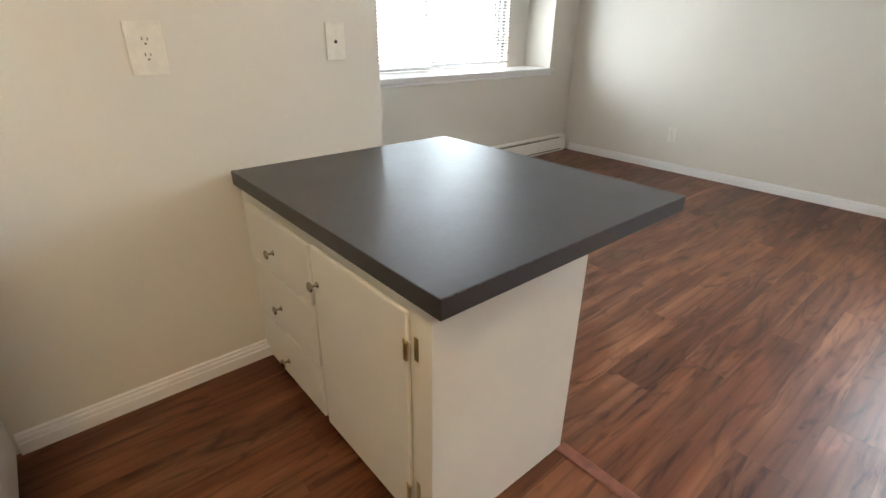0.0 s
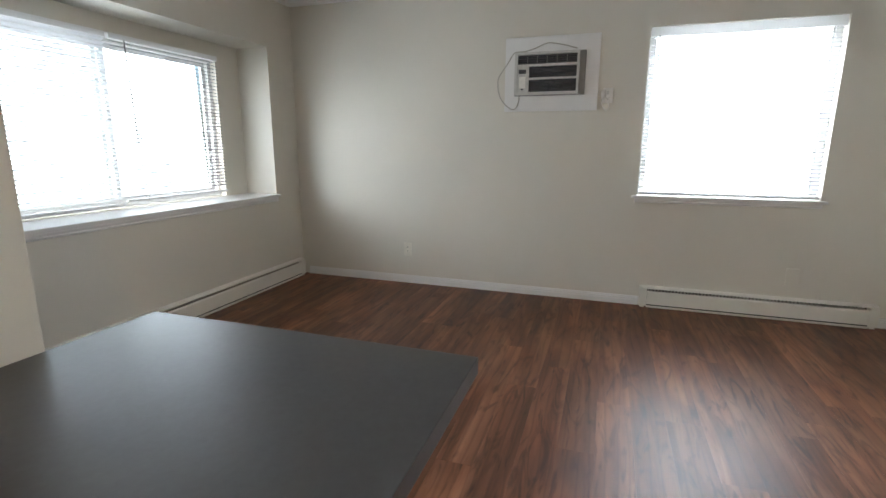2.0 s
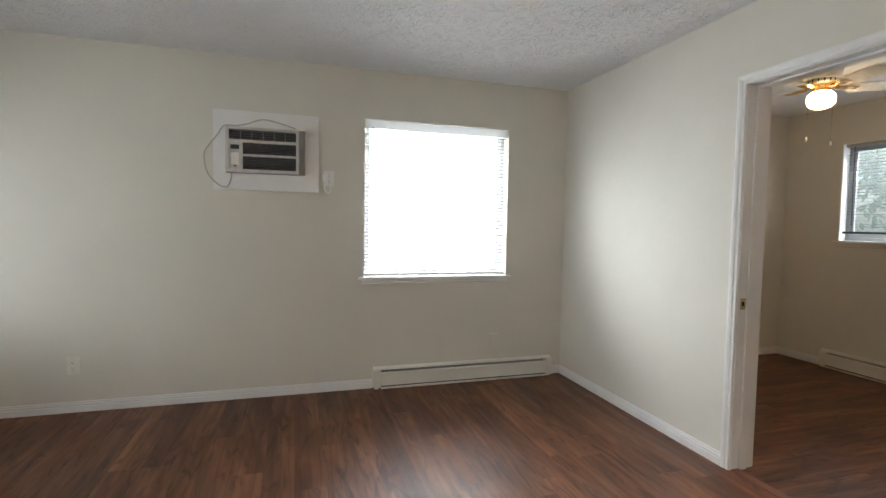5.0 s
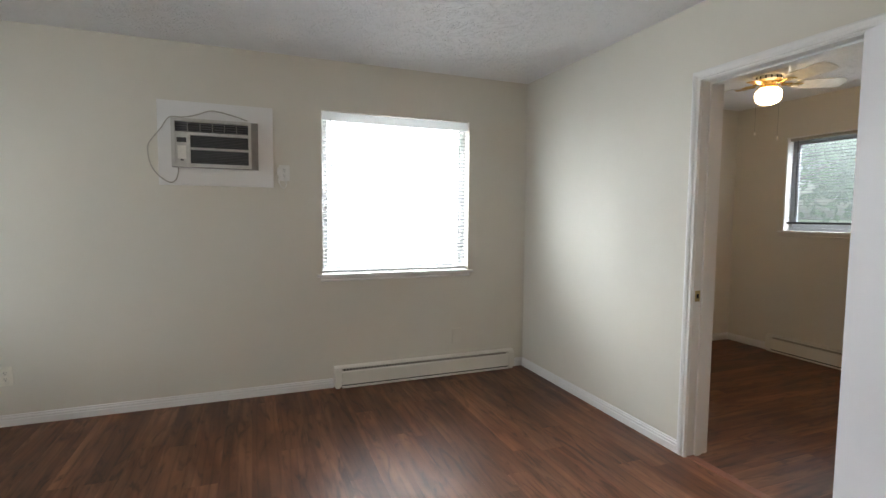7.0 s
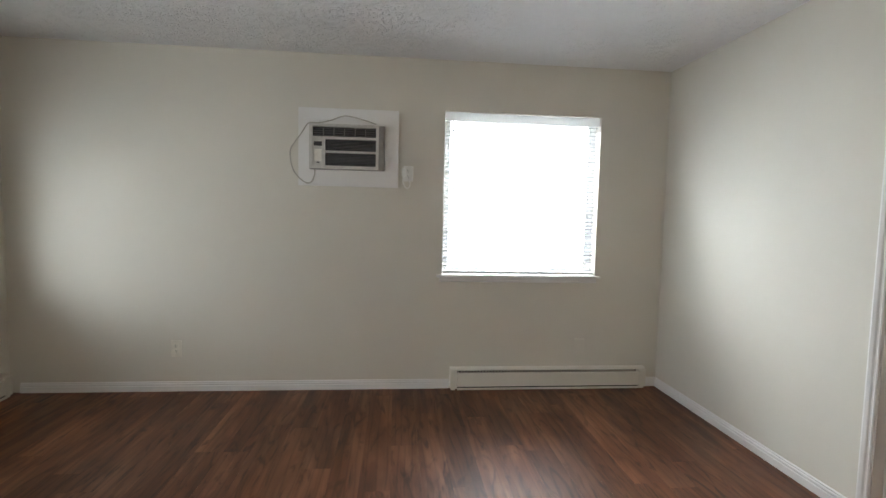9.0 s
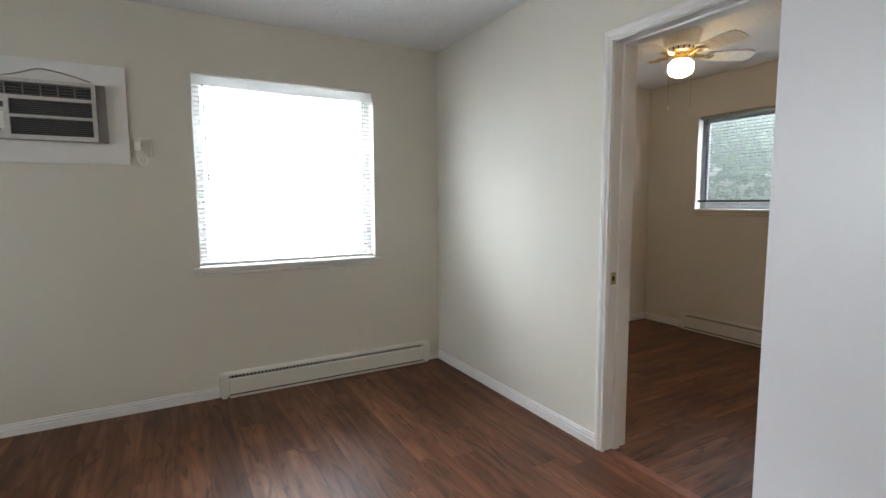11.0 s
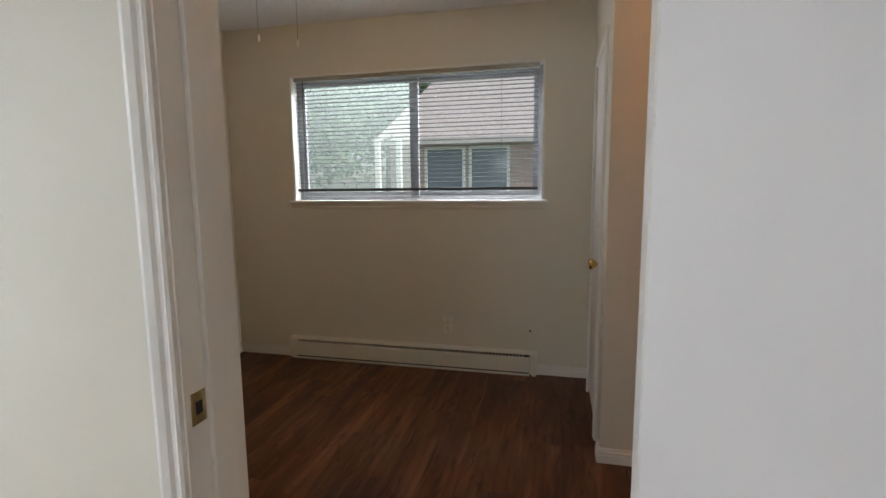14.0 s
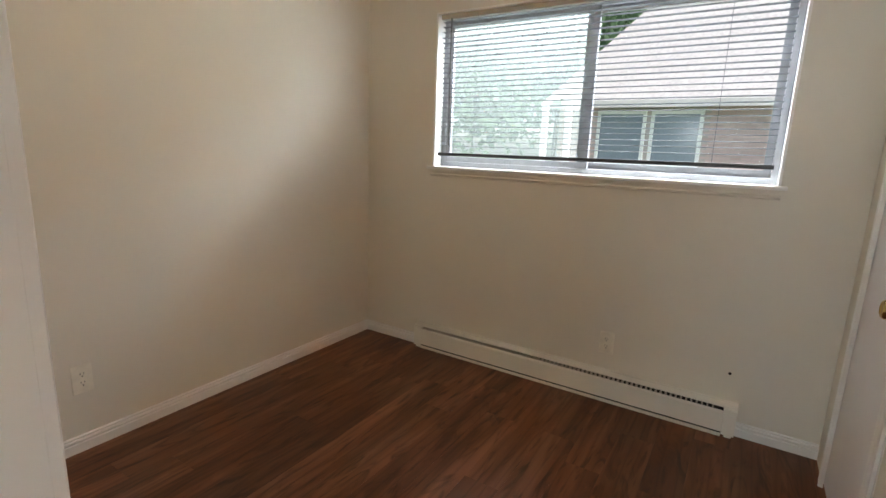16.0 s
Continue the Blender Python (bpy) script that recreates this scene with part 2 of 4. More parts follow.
def lathe(profile, steps=28, m=None):
    """A solid of revolution round z, from (radius, z) pairs."""
    bm = bmesh.new()
    rings = []
    for r, z in profile:
        rings.append([bm.verts.new((r * math.cos(2 * math.pi * i / steps), r * math.sin(2 * math.pi * i / steps), z)) for i in range(steps)])
    for p, q in zip(rings, rings[1:]):
        for i in range(steps):
            bm.faces.new((p[i], p[(i + 1) % steps], q[(i + 1) % steps], q[i]))
    bm.faces.new(rings[0])
    bm.faces.new(rings[-1])
    if m is not None:
        bmesh.ops.transform(bm, matrix=m, verts=bm.verts)
    return bm


def prism(outline, p0, p1, out):
    """A straight moulding from p0 to p1: outline of (proud, up) pairs, proud along out."""
    bm = bmesh.new()
    o = Vector(out)
    ends = [[bm.verts.new(Vector(p) + o * u + Vector((0, 0, w))) for u, w in outline] for p in (p0, p1)]
    n = len(outline)
    for i in range(n):
        bm.faces.new((ends[0][i], ends[0][(i + 1) % n], ends[1][(i + 1) % n], ends[1][i]))
    bm.faces.new(ends[0])
    bm.faces.new(ends[1])
    return bm


def surround(path, outline, place):
    """A moulding with mitred corners along an open path in a wall's plane. outline: (away from the opening, proud); place maps (a, b, proud) to the world."""
    bm = bmesh.new()
    n = len(path)
    dirs = [(Vector(path[i + 1]) - Vector(path[i])).normalized() for i in range(n - 1)]
    rows = []
    for i in range(n):
        d0, d1 = dirs[max(0, i - 1)], dirs[min(n - 2, i)]
        n0, n1 = Vector((-d0.y, d0.x)), Vector((-d1.y, d1.x))
        mit = (n0 + n1) / (1 + n0.dot(n1))
        rows.append([bm.verts.new(place(*(Vector(path[i]) + mit * u), w)) for u, w in outline])
    k = len(outline)
    for p, q in zip(rows, rows[1:]):
        for i in range(k):
            bm.faces.new((p[i], p[(i + 1) % k], q[(i + 1) % k], q[i]))
    bm.faces.new(rows[0])
    bm.faces.new(rows[-1])
    return bm


def tube(points, r, steps=8, fine=6):
    """A round cord through the points."""
    pts = [Vector(p) for p in points]
    ext = [2 * pts[0] - pts[1]] + pts + [2 * pts[-1] - pts[-2]]
    line = []
    for i in range(1, len(ext) - 2):
        p0, p1, p2, p3 = ext[i - 1:i + 3]
        for k in range(fine):
            t = k / fine
            line.append(0.5 * (2 * p1 + (p2 - p0) * t + (2 * p0 - 5 * p1 + 4 * p2 - p3) * t * t + (3 * p1 - p0 - 3 * p2 + p3) * t ** 3))
    line.append(pts[-1])
    bm = bmesh.new()
    rings = []
    for i, p in enumerate(line):
        d = (line[min(i + 1, len(line) - 1)] - line[max(i - 1, 0)]).normalized()
        a = d.orthogonal().normalized() if not rings else (side - d * side.dot(d)).normalized()
        side = a
        c = d.cross(a)
        rings.append([bm.verts.new(p + r * (a * math.cos(2 * math.pi * j / steps) + c * math.sin(2 * math.pi * j / steps))) for j in range(steps)])
    for p, q in zip(rings, rings[1:]):
        for j in range(steps):
            bm.faces.new((p[j], p[(j + 1) % steps], q[(j + 1) % steps], q[j]))
    bm.faces.new(rings[0])
    bm.faces.new(rings[-1])
    return bm


def empty(name, at=(0, 0, 0), label="", category="", group="", kind=""):
    ob = new(name)
    ob.location = at
    ob.empty_display_size = 0.1
    return tagged(ob, label, category, group, kind)


def structure(name, bm, material, label, category="wall"):
    return tagged(part(name, bm, material), label, category, "", "structure")


# ---- plan ----
XE, YD, YDB, YN = 4.390, -1.549, -1.700, 3.197     # east wall, doorway wall (two faces), window wall
YK, XR = 1.722, 1.154                              # kitchen wall, its end
YS, XBE, XBW, YC = -4.147, 4.438, 1.792, -3.116    # bedroom: window wall, east wall, closet wall, closet's end
TOP = 2.44
XW = -2.30                                         # kitchen's west wall, unseen
J0, J1, JH = 1.872, 2.632, 2.030                   # doorway between the jambs, head

W2 = (-1.012, 0.175, 0.868, 2.076)                 # east window: y, z
W3 = (2.100, 3.912, 1.197, 2.087)                  # bedroom window: x, z
N1 = (1.520, 4.035, 0.806, 2.047)                  # north niche: x, z
YB = 3.510                                         # its back
W1 = (1.880, 3.770, 0.814, 1.925)                  # window in its back: x, z


def hole_wall(lo, hi, axis, a0, a1, z0, z1):
    """A wall from lo to hi, one closed mesh, with an opening from a0 to a1 along axis and from z0 to z1."""
    bm = bmesh.new()
    us, zs = sorted({lo[axis], a0, a1, hi[axis]}), sorted({lo[2], z0, z1, hi[2]})
    other = 1 - axis
    verts = {}

    def vert(i, k, side):
        if (i, k, side) not in verts:
            p = [0.0, 0.0, zs[k]]
            p[axis], p[other] = us[i], (lo, hi)[side][other]
            verts[i, k, side] = bm.verts.new(p)
        return verts[i, k, side]

    def solid(i, k):
        if not (0 <= i < len(us) - 1 and 0 <= k < len(zs) - 1):
            return False
        return not (a0 - 1e-6 <= us[i] and us[i + 1] <= a1 + 1e-6 and z0 - 1e-6 <= zs[k] and zs[k + 1] <= z1 + 1e-6)
    for i in range(len(us) - 1):
        for k in range(len(zs) - 1):
            if not solid(i, k):
                continue
            for side in (0, 1):
                bm.faces.new([vert(i, k, side), vert(i + 1, k, side), vert(i + 1, k + 1, side), vert(i, k + 1, side)])
            for (p, q), (n, m) in (((0, 0), (1, 0)), (0, -1)), (((0, 1), (1, 1)), (0, 1)), (((0, 0), (0, 1)), (-1, 0)), (((1, 0), (1, 1)), (1, 0)):
                if not solid(i + n, k + m):
                    bm.faces.new([vert(i + p[0], k + p[1], 0), vert(i + q[0], k + q[1], 0), vert(i + q[0], k + q[1], 1), vert(i + p[0], k + p[1], 1)])
    return bm


structure("wall_east", hole_wall((XE, YD, -0.1), (XE + 0.16, YB + 0.12, TOP), 1, W2[0], W2[1], W2[2], W2[3]), WALL, "cream painted plaster wall with a window opening")
structure("wall_doorway", hole_wall((XW, YDB, -0.1), (XBE + 0.12, YD, TOP), 0, J0 - 0.013, J1 + 0.013, -0.1, JH + 0.013), WALL, "cream painted partition wall with a doorway")
_bm = hole_wall((XR, YN, -0.1), (XE, YB, TOP), 0, N1[0], N1[1], N1[2] - 0.02, N1[3])
_o = hole_wall((XR, YB, -0.1), (XE, YB + 0.12, TOP), 0, W1[0], W1[1], W1[2], W1[3])
join(_bm, _o)
structure("wall_north", _bm, WALL, "cream painted wall with a deep window niche")
structure("wall_kitchen", box((XW, YK, -0.1), (XR, YK + 0.12, TOP), 0.003), WALL, "cream painted kitchen wall ending beside the worktop")
structure("wall_return", box((XR - 0.12, YK + 0.12, -0.1), (XR - 0.0005, YB + 0.12, TOP)), WALL, "short cream return wall of the living room")
# Out of view; added to close the kitchen off from the sky.
structure("wall_west", box((XW - 0.12, YDB, -0.1), (XW, YK + 0.12, TOP)), WALL, "plain unseen wall closing the kitchen")
structure("wall_bedroom_south", hole_wall((XBW - 0.1, YS - 0.16, -0.1), (XBE + 0.12, YS, TOP), 0, W3[0], W3[1], W3[2] - 0.018, W3[3]), WALL, "cream painted bedroom wall with a wide window")
structure("wall_bedroom_east", box((XBE, YS, -0.1), (XBE + 0.12, YDB, TOP)), WALL, "cream painted bedroom wall")
CD0, CD1, CDH = -3.965, -3.300, 2.02               # closet door
structure("wall_closet", hole_wall((XBW - 0.1, YS, -0.1), (XBW, YC, TOP), 1, CD0 - 0.013, CD1 + 0.013, -0.1, CDH + 0.013), WALL, "cream wall with the closet door")
structure("wall_closet_end", box((0.6, YC - 0.1, -0.1), (XBW - 0.1, YC, TOP)), WALL, "cream wall beside the passage")
structure("wall_stub", box((1.670, -2.322, -0.1), (1.770, YDB, TOP), 0.003), WALL, "short cream wall with the light switch")
# Three walls out of view, added to shut the sky out of passage and closet.
structure("wall_passage_north", box((0.6, -2.422, -0.1), (1.670, -2.326, TOP)), WALL, "plain unseen wall closing the passage")
structure("wall_passage_end", box((0.5, YC - 0.1, -0.1), (0.6, -2.326, TOP)), WALL, "plain unseen wall closing the passage")
structure("wall_closet_back", box((0.6, YS - 0.16, -0.1), (0.7, YC - 0.1, TOP)), WALL, "plain unseen wall closing the closet")
structure("ceiling", box((XW - 0.12, YD - 0.05, TOP), (XE + 0.16, YB + 0.12, TOP + 0.1)), CEIL, "white stomp-textured plaster ceiling", "ceiling")
structure("ceiling_bedroom", box((0.5, YS - 0.16, TOP), (XBE + 0.12, YD - 0.054, TOP + 0.1)), CEIL, "white stomp-textured plaster ceiling", "ceiling")

FLOOR = structure("floor", box((1.09, YDB, -0.1), (XE, YN, -0.007)), SUB, "dark red-brown wood-look vinyl plank floor", "floor")
FLOOR_K = structure("floor_kitchen", box((XW, YDB, -0.1), (1.088, YK, -0.007)), SUB, "dark brown wood-look vinyl plank kitchen floor", "floor")
FLOOR_B = structure("floor_bedroom", box((0.6, YS, -0.1), (XBE, YDB - 0.001, -0.007)), SUB, "dark brown wood-look vinyl plank bedroom floor", "floor")

BASE = [(0.0005, 0.0), (0.014, 0.0), (0.014, 0.038), (0.009, 0.041), (0.009, 0.045), (0.013, 0.050), (0.011, 0.056), (0.006, 0.058), (0.006, 0.062), (0.008, 0.066), (0.0005, 0.071)]


def baseboard(p0, p1, out):
    tagged(part("baseboard", prism(BASE, p0, p1, out), TRIM), "white painted moulded wooden baseboard along the wall", "baseboard", "baseboards", "structure")


baseboard((XE, 0.104, 0), (XE, YN - 0.07, 0), (-1, 0, 0))
baseboard((XE, YD, 0), (XE, -1.440, 0), (-1, 0, 0))
baseboard((2.689, YD, 0), (XE - 0.013, YD, 0), (0, 1, 0))
baseboard((XW, YD, 0), (1.815, YD, 0), (0, 1, 0))
baseboard((-0.15, YK, 0), (0.62, YK, 0), (0, -1, 0))
baseboard((XR, YK + 0.001, 0), (XR, YN, 0), (1, 0, 0))
baseboard((3.985, YS, 0), (XBE, YS, 0), (0, 1, 0))
baseboard((XBW, YS, 0), (2.115, YS, 0), (0, 1, 0))
baseboard((XBE, YS + 0.013, 0), (XBE, YDB, 0), (-1, 0, 0))
baseboard((XBW, -3.19, 0), (XBW, YC, 0), (1, 0, 0))
baseboard((0.6, YC, 0), (XBW + 0.013, YC, 0), (0, 1, 0))
baseboard((1.770, -2.322, 0), (1.770, YDB, 0), (1, 0, 0))

# floor edge strips
for _n, _a, _b in (("threshold", (1.066, -1.52, 0.0), (1.106, 0.724, 0.006)), ("threshold", (J0, -1.606, 0.0), (J1, -1.552, 0.006))):
    tagged(part(_n, box(_a, _b, 0.003), STRIP), "narrow reddish wood transition strip on the floor", "threshold", "", "structure")

# ---- doorway ----
CAS = [(0.004, 0.0005), (0.004, 0.010), (0.010, 0.013), (0.016, 0.009), (0.024, 0.009), (0.030, 0.014), (0.044, 0.017), (0.052, 0.015), (0.056, 0.0005)]


def casing(name, path, place, label):
    tagged(part(name, surround(path, CAS, place), TRIM), label, "door casing", "", "structure")


casing("trim", [(J0, 0), (J0, JH), (J1, JH), (J1, 0)], lambda a, b, w: Vector((a, YD + w, b)), "white moulded door casing round the bedroom doorway")
casing("trim", [(J0, 0), (J0, JH), (J1, JH), (J1, 0)], lambda a, b, w: Vector((a, YDB - w, b)), "white moulded door casing round the bedroom doorway")
_frame = empty("door_1", (0, 0, 0), "white painted bedroom door standing wide open with brass knob", "door", "", "structure")
part("jamb", box((J1, YDB - 0.0005, 0), (J1 + 0.0125, YD + 0.0005, JH), 0.001), TRIM, _frame)
part("jamb", box((J0 - 0.0125, YDB - 0.0005, 0), (J0, YD + 0.0005, JH), 0.001), TRIM, _frame)
part("head_jamb", box((J0 - 0.0125, YDB - 0.0005, JH), (J1 + 0.0125, YD + 0.0005, JH + 0.0125), 0.001), TRIM, _frame)
part("door_stop", box((J1 - 0.011, -1.650, 0), (J1 - 0.0003, -1.602, JH - 0.0003), 0.002), TRIM, _frame)
part("door_stop", box((J0 + 0.0003, -1.650, 0), (J0 + 0.011, -1.602, JH - 0.0003), 0.002), TRIM, _frame)
part("door_stop", box((J0 + 0.0115, -1.650, JH - 0.011), (J1 - 0.0115, -1.602, JH - 0.0003), 0.002), TRIM, _frame)
_sp = part("strike_plate", box((J1 - 0.0018, -1.598, 0.866), (J1 - 0.0002, -1.562, 0.926), 0.0006), OLDBRASS, _frame, "small brass strike plate")
part("strike_hole", box((J1 - 0.0026, -1.588, 0.884), (J1 - 0.0020, -1.572, 0.908)), DARK, _sp)

# leaf: built from its hinge along +x, its far face at +y, then swung open
LEAF_L, LEAF_T = 0.750, 0.035
_leaf = part("leaf", box((0.002, -LEAF_T, 0.012), (LEAF_L, 0, JH - 0.004), 0.002), DOORP, _frame)


def knob_profile():
    return [(0.001, 0.0), (0.033, 0.0), (0.033, 0.004), (0.029, 0.009), (0.016, 0.012), (0.012, 0.018), (0.012, 0.026),
            (0.018, 0.031), (0.026, 0.037), (0.029, 0.045), (0.028, 0.053), (0.023, 0.059), (0.016, 0.061), (0.014, 0.058), (0.006, 0.057), (0.001, 0.057)]


KNOB_X, KNOB_Z = LEAF_L - 0.060, 0.875
_k = part("knob", lathe(knob_profile(), 32, pose(KNOB_X, -LEAF_T, KNOB_Z, 90, 0, 0)), BRASS, _leaf, "polished brass door knob", True)
part("knob", lathe(knob_profile(), 32, pose(KNOB_X, 0, KNOB_Z, -90, 0, 0)), BRASS, _leaf, "polished brass door knob", True)
part("latch_plate", box((LEAF_L - 0.0002, -0.030, KNOB_Z - 0.028), (LEAF_L + 0.0014, -0.006, KNOB_Z + 0.028), 0.0005), CHROME, _leaf, "worn metal latch plate")
part("latch_bolt", boxes(((LEAF_L + 0.0012, -0.024, KNOB_Z - 0.010), (LEAF_L + 0.010, -0.011, KNOB_Z + 0.010)), bev=0.002), CHROME, _leaf)
for _z in (0.22, 1.80):
    part("hinge", lathe([(0.001, 0), (0.006, 0), (0.006, 0.088), (0.001, 0.088)], 12, pose(-0.001, 0.004, _z)), OLDBRASS, _leaf)
_leaf.matrix_basis = pose(1.879, -1.545, 0, 0, 0, 149.3)

# closet door, shut
_cl = empty("door_2", (0, 0, 0), "white painted closet door, shut, with brass knob", "door", "", "structure")
_cleaf = part("leaf", box((XBW - 0.037, CD0 + 0.003, 0.012), (XBW - 0.002, CD1 - 0.003, CDH - 0.003), 0.002), DOORP, _cl)
part("jamb", box((XBW - 0.1, CD0 - 0.0125, 0), (XBW + 0.0005, CD0, CDH), 0.001), TRIM, _cl)
part("jamb", box((XBW - 0.1, CD1, 0), (XBW + 0.0005, CD1 + 0.0125, CDH), 0.001), TRIM, _cl)
part("head_jamb", box((XBW - 0.1, CD0 - 0.0125, CDH), (XBW + 0.0005, CD1 + 0.0125, CDH + 0.0125), 0.001), TRIM, _cl)
part("knob", lathe(knob_profile(), 28, pose(XBW - 0.002, CD1 - 0.065, 0.90, 0, 90, 0)), BRASS, _cleaf, "brass door knob", True)
for _z in (0.26, 1.66):
    _h = part("hinge", box((XBW - 0.002, CD0 - 0.010, _z), (XBW + 0.003, CD0 + 0.022, _z + 0.088), 0.001), OLDBRASS, _cleaf, "painted brass butt hinge")
    part("pin", lathe([(0.001, 0), (0.006, 0), (0.006, 0.094), (0.001, 0.094)], 12, pose(XBW + 0.004, CD0 + 0.002, _z - 0.003)), OLDBRASS, _h)
casing("trim", [(CD1, 0), (CD1, CDH), (CD0, CDH), (CD0, 0)], lambda a, b, w: Vector((XBW + w, a, b)), "white moulded casing round the closet door")


# ---- windows and blinds ----
def slat_mesh(name, length, width, material, tilt):
    """A curved slat along x, centred."""
    bm = bmesh.new()
    prof = []
    for i in range(5):
        s = (i / 4 - 0.5) * width
        prof.append((s, 0.0022 * (1 - (2 * s / width) ** 2)))
    top = [(s, h + 0.0006) for s, h in prof]
    ring = prof + top[::-1]
    c, q = math.cos(radians(tilt)), math.sin(radians(tilt))
    ends = [[bm.verts.new((x, s * c - h * q, s * q + h * c)) for s, h in ring] for x in (-length / 2, length / 2)]
    n = len(ring)
    for i in range(n):
        bm.faces.new((ends[0][i], ends[0][(i + 1) % n], ends[1][(i + 1) % n], ends[1][i]))
    bm.faces.new(ends[0])
    bm.faces.new(ends[1])
    bmesh.ops.recalc_face_normals(bm, faces=bm.faces)
    me = bpy.data.meshes.new(name)
    bm.to_mesh(me)
    bm.free()
    me.materials.append(material)
    return me


def blind(length, z_top, z_bottom, pitch, tilt, slat_mat, rail_mat, head_mat, label, m, wand_at=None, sag=0.0, wand_len=0.7, lean=0.0, head=0.035):
    """A venetian blind hanging along local x, its room side towards local -y. The whole hangs in its opening at the pose m."""
    root = empty("venetian_blind", (0, 0, 0), label, "blind", "blinds")
    bm = bmesh.new()
    seg = 12
    for i in range(seg):
        x0, x1 = -length / 2 + length * i / seg, -length / 2 + length * (i + 1) / seg
        s0, s1 = [-sag * (1 - (2 * x / length) ** 2) for x in (x0, x1)]
        t = bmesh.new()
        add_box(t, (x0, -0.016, z_top - head), (x1, 0.014, z_top))
        for v in t.verts:
            v.co.z += s0 if abs(v.co.x - x0) < 1e-5 else s1
        join(bm, t)
    bmesh.ops.remove_doubles(bm, verts=bm.verts, dist=1e-5)
    part("headrail", bm, head_mat, root)
    rng = random.Random(int(length * 1000))
    me = slat_mesh("slat", length - 0.012, 0.0255, slat_mat, tilt)
    n = int((z_top - head - 0.012 - z_bottom - 0.012) / pitch)
    for i in range(n):
        z = z_top - head - 0.014 - i * pitch
        s = new("slat", me)
        s.parent = root
        k = i / n
        s.matrix_basis = pose(rng.uniform(-0.002, 0.002), rng.uniform(-0.001, 0.001), z - sag * 0.4 * (1 - k) + lean * 0.5 * k, rng.uniform(-1.8, 1.8), -math.degrees(math.atan2(lean * k * 0.9, length)) + rng.uniform(-0.12, 0.12), 0)
    bm = box((-length / 2, -0.012, z_bottom), (length / 2, 0.012, z_bottom + 0.020), 0.003)
    for v in bm.verts:
        v.co.z += lean * (v.co.x / length + 0.5)
    part("bottom_rail", bm, rail_mat, root)
    for f in (-0.36, 0.0, 0.36) if length > 1.4 else (-0.33, 0.33):
        part("ladder_cord", boxes(((f * length - 0.0006, -0.0135, z_bottom), (f * length + 0.0006, -0.0123, z_top - head)), ((f * length - 0.0006, 0.0123, z_bottom), (f * length + 0.0006, 0.0135, z_top - head))), slat_mat, root)
    if wand_at is not None:
        part("tilt_wand", tube([(wand_at, -0.022, z_top - head), (wand_at + 0.004, -0.026, z_top - head - wand_len * 0.5), (wand_at + 0.012, -0.026, z_top - head - wand_len)], 0.0042, 6, 3), WAND, root, "clear plastic tilt wand")
    root.matrix_basis = m
    return root


def window_unit(name, length, z0, z1, label, m, slider, frame_mat, bar=0.035, depth=0.06):
    """A window along local x from z0 to z1, room side towards -y: two sliding lights or a single one."""
    root = empty(name, (0, 0, 0), label, "window", "", "structure")
    h = length / 2
    part("frame", boxes(((-h, 0, z0), (-h + bar, depth, z1)), ((h - bar, 0, z0), (h, depth, z1)),
                        ((-h + bar, 0, z0), (h - bar, depth, z0 + bar)), ((-h + bar, 0, z1 - bar), (h - bar, depth, z1))), frame_mat, root)
    inner = (-h + bar + 0.001, h - bar - 0.001, z0 + bar + 0.001, z1 - bar - 0.001)
    if not slider:
        cells = [(*inner, 0.012)]
    else:
        cells = [(inner[0], 0.034, inner[2], inner[3], 0.006), (-0.034, inner[1], inner[2], inner[3], 0.032)]
    w = 0.032 if slider else 0.016
    for a0, a1, b0, b1, y in cells:
        sash = part("sash", boxes(((a0, y, b0), (a0 + w, y + 0.022, b1)), ((a1 - w, y, b0), (a1, y + 0.022, b1)),
                                  ((a0 + w, y, b0), (a1 - w, y + 0.022, b0 + w)), ((a0 + w, y, b1 - w), (a1 - w, y + 0.022, b1))), frame_mat, root)
        pane = part("pane", box((a0 + w - 0.004, y + 0.008, b0 + w - 0.004), (a1 - w + 0.004, y + 0.012, b1 - w + 0.004)), GLASS, sash)
        pane.visible_shadow = False
    root.matrix_basis = m
    return root


# east window: local x runs along -y, the room lies at local -y -> world -x
M2 = pose(XE + 0.095, (W2[0] + W2[1]) / 2, 0, 0, 0, -90)
window_unit("window_1", W2[1] - W2[0] - 0.002, W2[2] + 0.001, W2[3] - 0.001, "white vinyl window with one large pane behind a blind", M2, False, VINYL)
_s = empty("window_sill_1", (0, 0, 0), "white painted window stool with moulded apron below", "window sill", "", "structure")
part("stool", box((XE - 0.034, W2[0] - 0.035, W2[2] - 0.018), (XE + 0.094, W2[1] + 0.040, W2[2] + 0.0005), 0.004), TRIM, _s)
part("apron", prism([(0.0005, 0), (0.010, 0.004), (0.013, 0.012), (0.009, 0.018), (0.013, 0.026), (0.013, 0.034), (0.0005, 0.034)], (XE, W2[0] - 0.01, W2[2] - 0.053), (XE, W2[1] + 0.016, W2[2] - 0.053), (-1, 0, 0)), TRIM, _s)
blind(W2[1] - W2[0] - 0.012, W2[3] - 0.002, W2[2] + 0.008, 0.0285, 17, SLAT_SHADED, RAIL, GLOW, "white venetian blind glowing in the east window, sagging headrail",
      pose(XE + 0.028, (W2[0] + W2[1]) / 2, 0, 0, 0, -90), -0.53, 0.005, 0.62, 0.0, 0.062)

